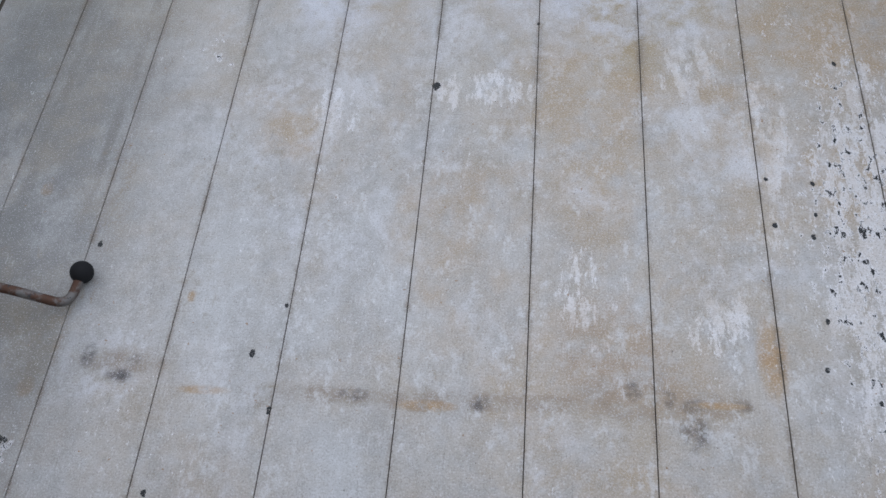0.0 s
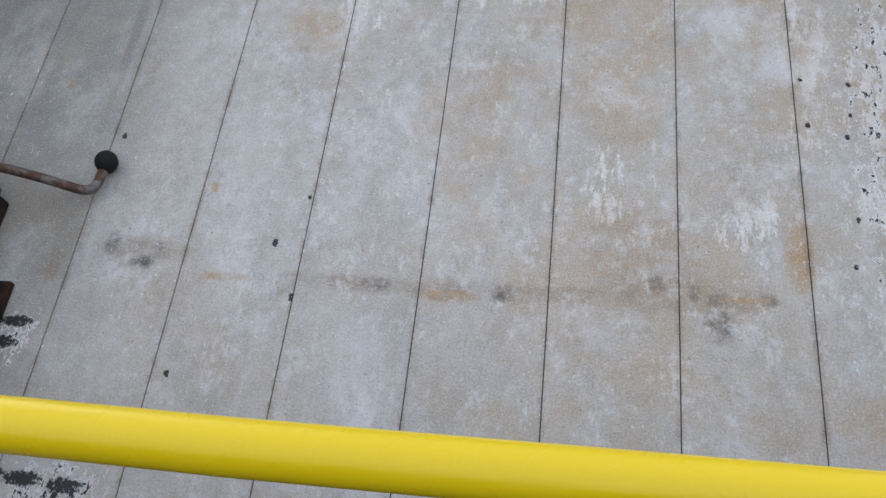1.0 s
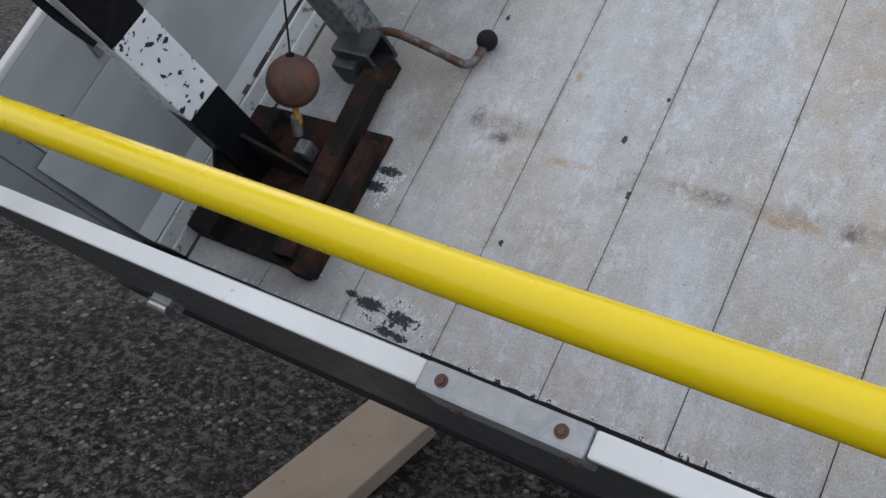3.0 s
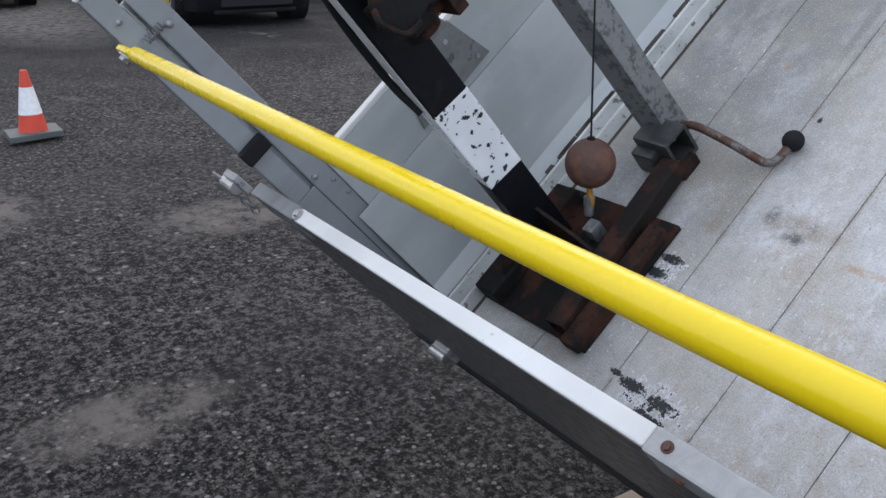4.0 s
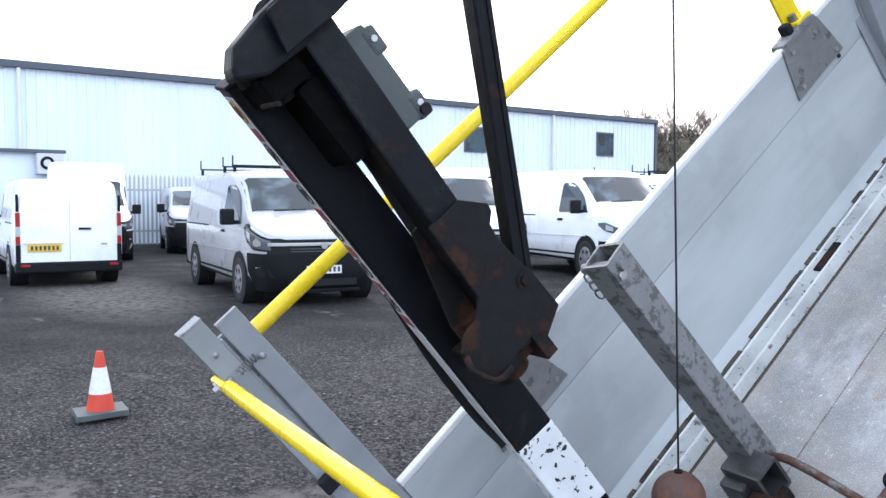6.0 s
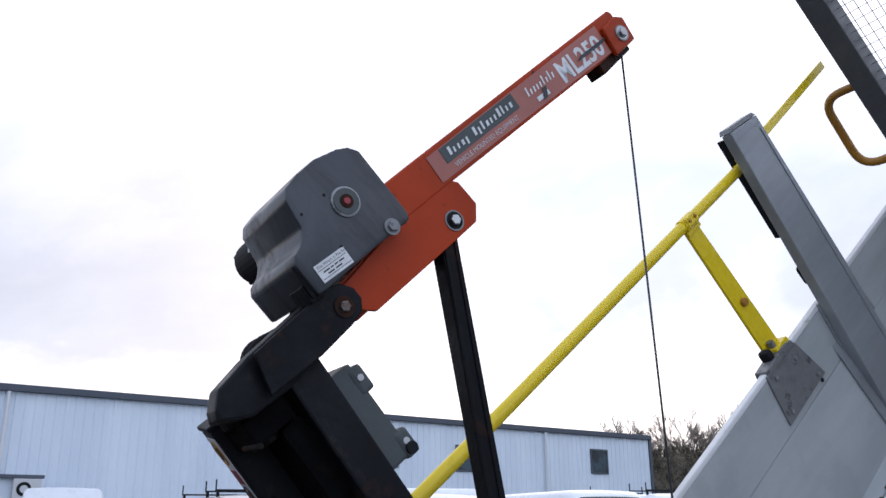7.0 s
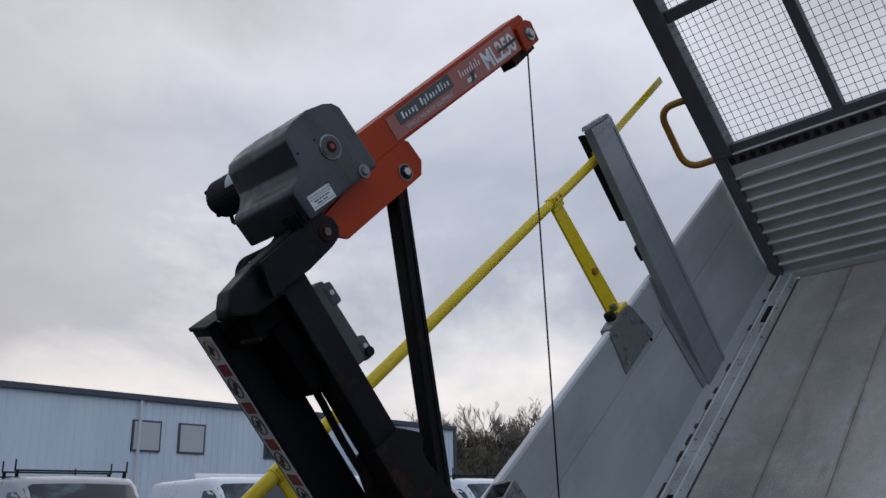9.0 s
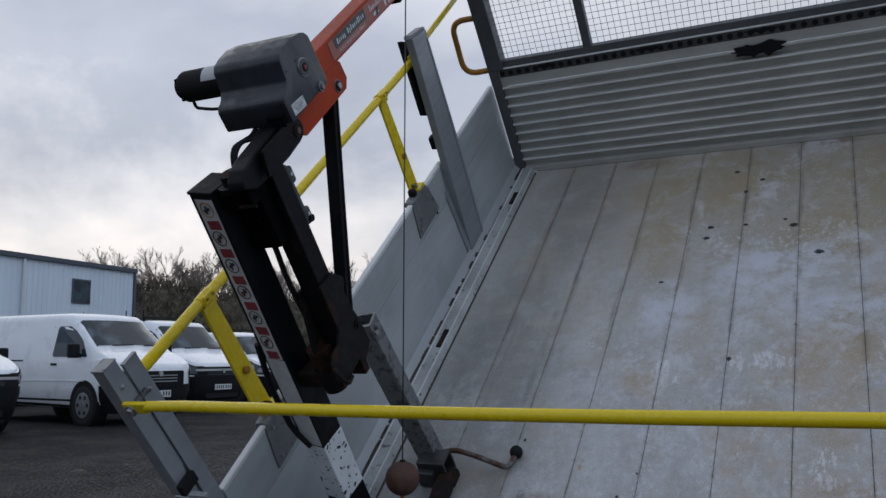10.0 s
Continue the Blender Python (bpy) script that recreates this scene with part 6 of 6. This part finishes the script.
van((-23.0, 19.5), 84, "white panel van parked sideways behind the row", VAN_WHITE, 5.3, 1.98, 2.12)

# ---- industrial building ----
CLAD = Mat("pale_blue_profiled_cladding", 0.5)
CLAD = CLAD.done(CLAD.mix(CLAD.ramp(CLAD.noise(0.8, 5, 0.6, CLAD.scaled((1, 1, 0.2))), 0.3, 0.7), (0.66, 0.735, 0.815), (0.74, 0.81, 0.88)))
# dark panes; the lighter blue patches are reflections painted into the colour
WINDOW_GLASS = Mat("dark_blue_window_glass", 0.08)
WINDOW_GLASS.b.inputs["Specular IOR Level"].default_value = 0.35
WINDOW_GLASS = WINDOW_GLASS.done(WINDOW_GLASS.mix(WINDOW_GLASS.ramp(WINDOW_GLASS.noise(1.1, 3), 0.45, 0.6), (0.008, 0.014, 0.020), (0.03, 0.06, 0.08)))
FASCIA = plain("dark_blue_grey_fascia", (0.07, 0.085, 0.11), 0.5)
FENCE = plain("galvanised_fence_paint", (0.42, 0.44, 0.46), 0.5, 0.3)
A, Bq = Vector((-28.7, -6.0, 0)), Vector((-33.6, 30.6, 0))
wall_len = (Bq - A).length
turn = math.degrees(math.atan2((Bq - A).y, (Bq - A).x))
BLD = pose(A.x, A.y, 0, 0, 0, turn)
bld = thing("industrial_building", (0, 0, 0), "pale blue clad industrial unit with dark fascia and small windows", "building", BLD)
bm = bmesh.new()
n_rib = int(wall_len / 0.3)
outline = []
for i in range(n_rib):
    x = i * 0.3
    outline += [(x, 0.0), (x + 0.2, 0.0), (x + 0.225, -0.035), (x + 0.275, -0.035)]
outline += [(wall_len, 0.0), (wall_len, 18.0), (0.0, 18.0)]
part("wall", prism(outline, 0.0, 5.57, axis=2), CLAD, bld, "pale blue profiled metal cladding")
part("fascia", box(-0.1, wall_len + 0.12, -0.18, 18.1, 5.49, 5.71, 0.02), FASCIA, bld)
part("corner_trim", box(wall_len - 0.02, wall_len + 0.14, -0.10, 0.3, 0.0, 5.57, 0.01), FASCIA, bld)
part("roof", box(-0.1, wall_len + 0.1, 0.3, 18.0, 5.69, 5.77, 0.0), FASCIA, bld)


def bld_window(s, z0, z1, w, pale=False):
    win = part("window", box(s - w / 2 - 0.07, s + w / 2 + 0.07, -0.075, 0.02, z0 - 0.07, z1 + 0.07, 0.01), FASCIA, bld, "dark framed window")
    part("pane", box(s - w / 2, s + w / 2, -0.085, -0.07, z0, z1, 0.0), LABEL_GREY if pale else WINDOW_GLASS, win)


def bld_pipe(s, top=5.48):
    part("downpipe", rod((s, -0.12, 0.0), (s, -0.12, top), 0.06, sides=12), CONE_WHITE, bld, "white downpipe")


for s, z0, z1, w, pale in ((18.9, 3.72, 4.72, 1.05, True), (20.85, 3.72, 4.72, 1.05, True), (25.0, 3.66, 4.62, 1.05, False), (33.2, 3.78, 4.80, 1.05, False)):
    bld_window(s, z0, z1, w, pale)
for s in (6.9, 18.55, 29.6):
    bld_pipe(s)
part("canopy", box(-1.0, 7.95, -1.3, 0.0, 2.86, 2.96, 0.01), FASCIA, bld, "low dark edged canopy")
part("canopy_wall", box(-1.0, 7.9, -1.1, -0.05, 0.0, 2.86, 0.0), CLAD, bld)
ac = part("air_conditioner", box(7.10, 7.85, -1.45, -1.12, 2.22, 2.84, 0.02), LABEL_GREY, bld, "white outdoor air conditioner")
part("fan_grille", rod((7.38, -1.46, 2.55), (7.38, -1.44, 2.55), 0.20, sides=24), TRIM, ac)
part("fan_ring", rod((7.38, -1.475, 2.55), (7.38, -1.455, 2.55), 0.11, sides=20), LABEL_GREY, ac)

# ---- palisade fence ----
fence = thing("palisade_fence", (0, -1.6, 0), "galvanised steel palisade fence in front of the building", "fence", BLD)
for z in (0.45, 1.75):
    part("rail", box(8.0, 15.5, -1.62, -1.57, z, z + 0.06, 0.0), FENCE, fence)
for i in range(54):
    x = 8.05 + i * 0.138
    part("pale", prism([(x, 0.05), (x + 0.065, 0.05), (x + 0.065, 2.15), (x + 0.0325, 2.28), (x, 2.15)], -1.645, -1.62, axis=1), FENCE, fence)

# ---- hedge and bare trees beyond the building ----
HEDGE = Mat("dark_winter_hedge", 0.9)
HEDGE = HEDGE.done(HEDGE.mix(HEDGE.ramp(HEDGE.noise(2.2, 6, 0.7), 0.35, 0.65), (0.045, 0.040, 0.027), (0.140, 0.116, 0.080)))
BARK = plain("grey_brown_bark", (0.27, 0.225, 0.19), 0.9)
hedge = thing("hedge", (-34, 48, 0), "dark brown winter hedge along the yard's edge", "hedge", GROUND, kind="stuff")
rng = random.Random(5)
bm = bmesh.new()
HA, HB = Vector((-37.0, 31.6, 0)), Vector((-25.0, 84.0, 0))
across = (HB - HA).cross(Vector((0, 0, 1))).normalized()


def hedge_top(t):
    return 5.1 + 0.4 * noise.noise((t * 7, 1, 0)) + 0.3 * noise.noise((t * 31, 4, 0))


cols = []
for i in range(150):
    t = i / 149
    p = HA.lerp(HB, t)
    ring = []
    for k in range(9):
        a = math.pi * k / 8
        bulge = 1.0 + 0.35 * noise.noise((t * 45, k * 0.9, 3))
        ring.append(bm.verts.new(p + across * (1.3 * math.cos(a) * bulge) + Vector((0, 0, (0.15 + 0.8 * math.sin(a) ** 0.6) * hedge_top(t)))))
    cols.append(ring)
for a, b in zip(cols, cols[1:]):
    for k in range(8):
        bm.faces.new((a[k], a[k + 1], b[k + 1], b[k]))
for i in range(24000):
    t = rng.random()
    a = rng.uniform(0.0, math.pi)
    c = HA.lerp(HB, t) + across * (1.4 * math.cos(a)) + Vector((0, 0, (0.1 + 0.88 * math.sin(a) ** 0.6) * hedge_top(t) * rng.uniform(0.9, 1.06)))
    d = Vector((rng.uniform(-1, 1), rng.uniform(-1, 1), rng.uniform(0.0, 1.8))).normalized() * rng.uniform(0.2, 0.7)
    s = d.orthogonal().normalized() * rng.uniform(0.012, 0.045)
    bm.faces.new([bm.verts.new(c - d * 0.5), bm.verts.new(c + s), bm.verts.new(c + d * 0.5), bm.verts.new(c - s)])
part("foliage", bm, HEDGE, hedge)


def bare_tree(x, y, height, seed, label):
    root = thing("tree", (x, y, 0), label, "tree", GROUND, group="bare trees behind the yard")
    r = random.Random(seed)
    trunk, twigs = bmesh.new(), bmesh.new()

    def grow(bm_, p, d, ln, rad, depth):
        rad = max(rad, 0.0055)
        q = p + d * ln
        own = bm_ if depth < 3 else twigs
        n = 6 if depth < 3 else 3
        side = d.orthogonal().normalized()
        up = d.cross(side)
        turns = [side * math.cos(2 * math.pi * k / n) + up * math.sin(2 * math.pi * k / n) for k in range(n)]
        a, b = [own.verts.new(p + w * rad) for w in turns], [own.verts.new(q + w * rad * 0.65) for w in turns]
        for k in range(n):
            own.faces.new((a[k - 1], a[k], b[k], b[k - 1]))
        if depth >= 7:
            return
        for _ in range((6, 4, 3, 3, 3, 3, 2)[depth]):
            nd = (d + Vector((r.uniform(-1, 1), r.uniform(-1, 1), r.uniform(-0.2, 0.7))) * (0.75 if depth < 2 else 0.6)).normalized()
            grow(bm_, p + d * ln * r.uniform(0.45, 1.0), nd, ln * r.uniform(0.50, 0.72), rad * (0.6 if depth < 3 else 0.72), depth + 1)

    grow(trunk, Vector((x, y, 0)), Vector((r.uniform(-0.05, 0.05), r.uniform(-0.05, 0.05), 1)).normalized(), height * 0.40, height * 0.014, 0)
    part("trunk", trunk, BARK, root)
    part("crown", twigs, BARK, root)


for i, (k, hgt) in enumerate(((0.015, 8.5), (0.045, 7.9), (0.075, 7.7), (0.10, 8.6), (0.13, 8.9), (0.165, 9.3), (0.21, 8.6), (0.26, 9.3), (0.32, 9.4), (0.38, 10.0), (0.45, 10.2), (0.55, 10.8), (0.68, 11.2))):
    spot = HA.lerp(HB, k) - across * 2.6
    bare_tree(spot.x, spot.y, hgt, 20 + i, "bare winter tree standing behind the hedge")

# ---- the hidden chassis that carries the tipped bed ----
chassis = thing("tipper_chassis", (-0.215, 1.6, 0), "plain dark steel chassis under the tipped bed", "chassis", GROUND)
for x in (-0.62, 0.19):
    part("rail", box(x - 0.04, x + 0.04, 0.42, 4.2, 0.36, 0.50, 0.006), FRAME, chassis)
for y in (0.6, 2.2, 4.0):
    part("cross_member", box(-0.58, 0.15, y - 0.04, y + 0.04, 0.38, 0.48, 0.004), FRAME, chassis)
part("hinge", rod((-0.75, 0.50, 0.49), (0.32, 0.50, 0.49), 0.035, sides=16), FRAME, chassis)
part("ram", rod((-0.215, 1.9, 0.42), (-0.215, 1.62, 1.36), 0.055, sides=18), FRAME, chassis)
for s in (-1, 1):
    for y in (1.35, 3.9):
        c = -0.215 + s * 0.72
        wheel = part("wheel", rod((c - 0.11, y, 0.34), (c + 0.11, y, 0.34), 0.34, sides=32, bevel=0.03), TYRE, chassis)
        part("rim", rod((c - 0.115, y, 0.34), (c + 0.115, y, 0.34), 0.2, sides=24, bevel=0.01), RIM, wheel)
for y in (1.35, 3.9):
    part("axle", rod((-0.9, y, 0.34), (0.47, y, 0.34), 0.045, sides=14), FRAME, chassis)
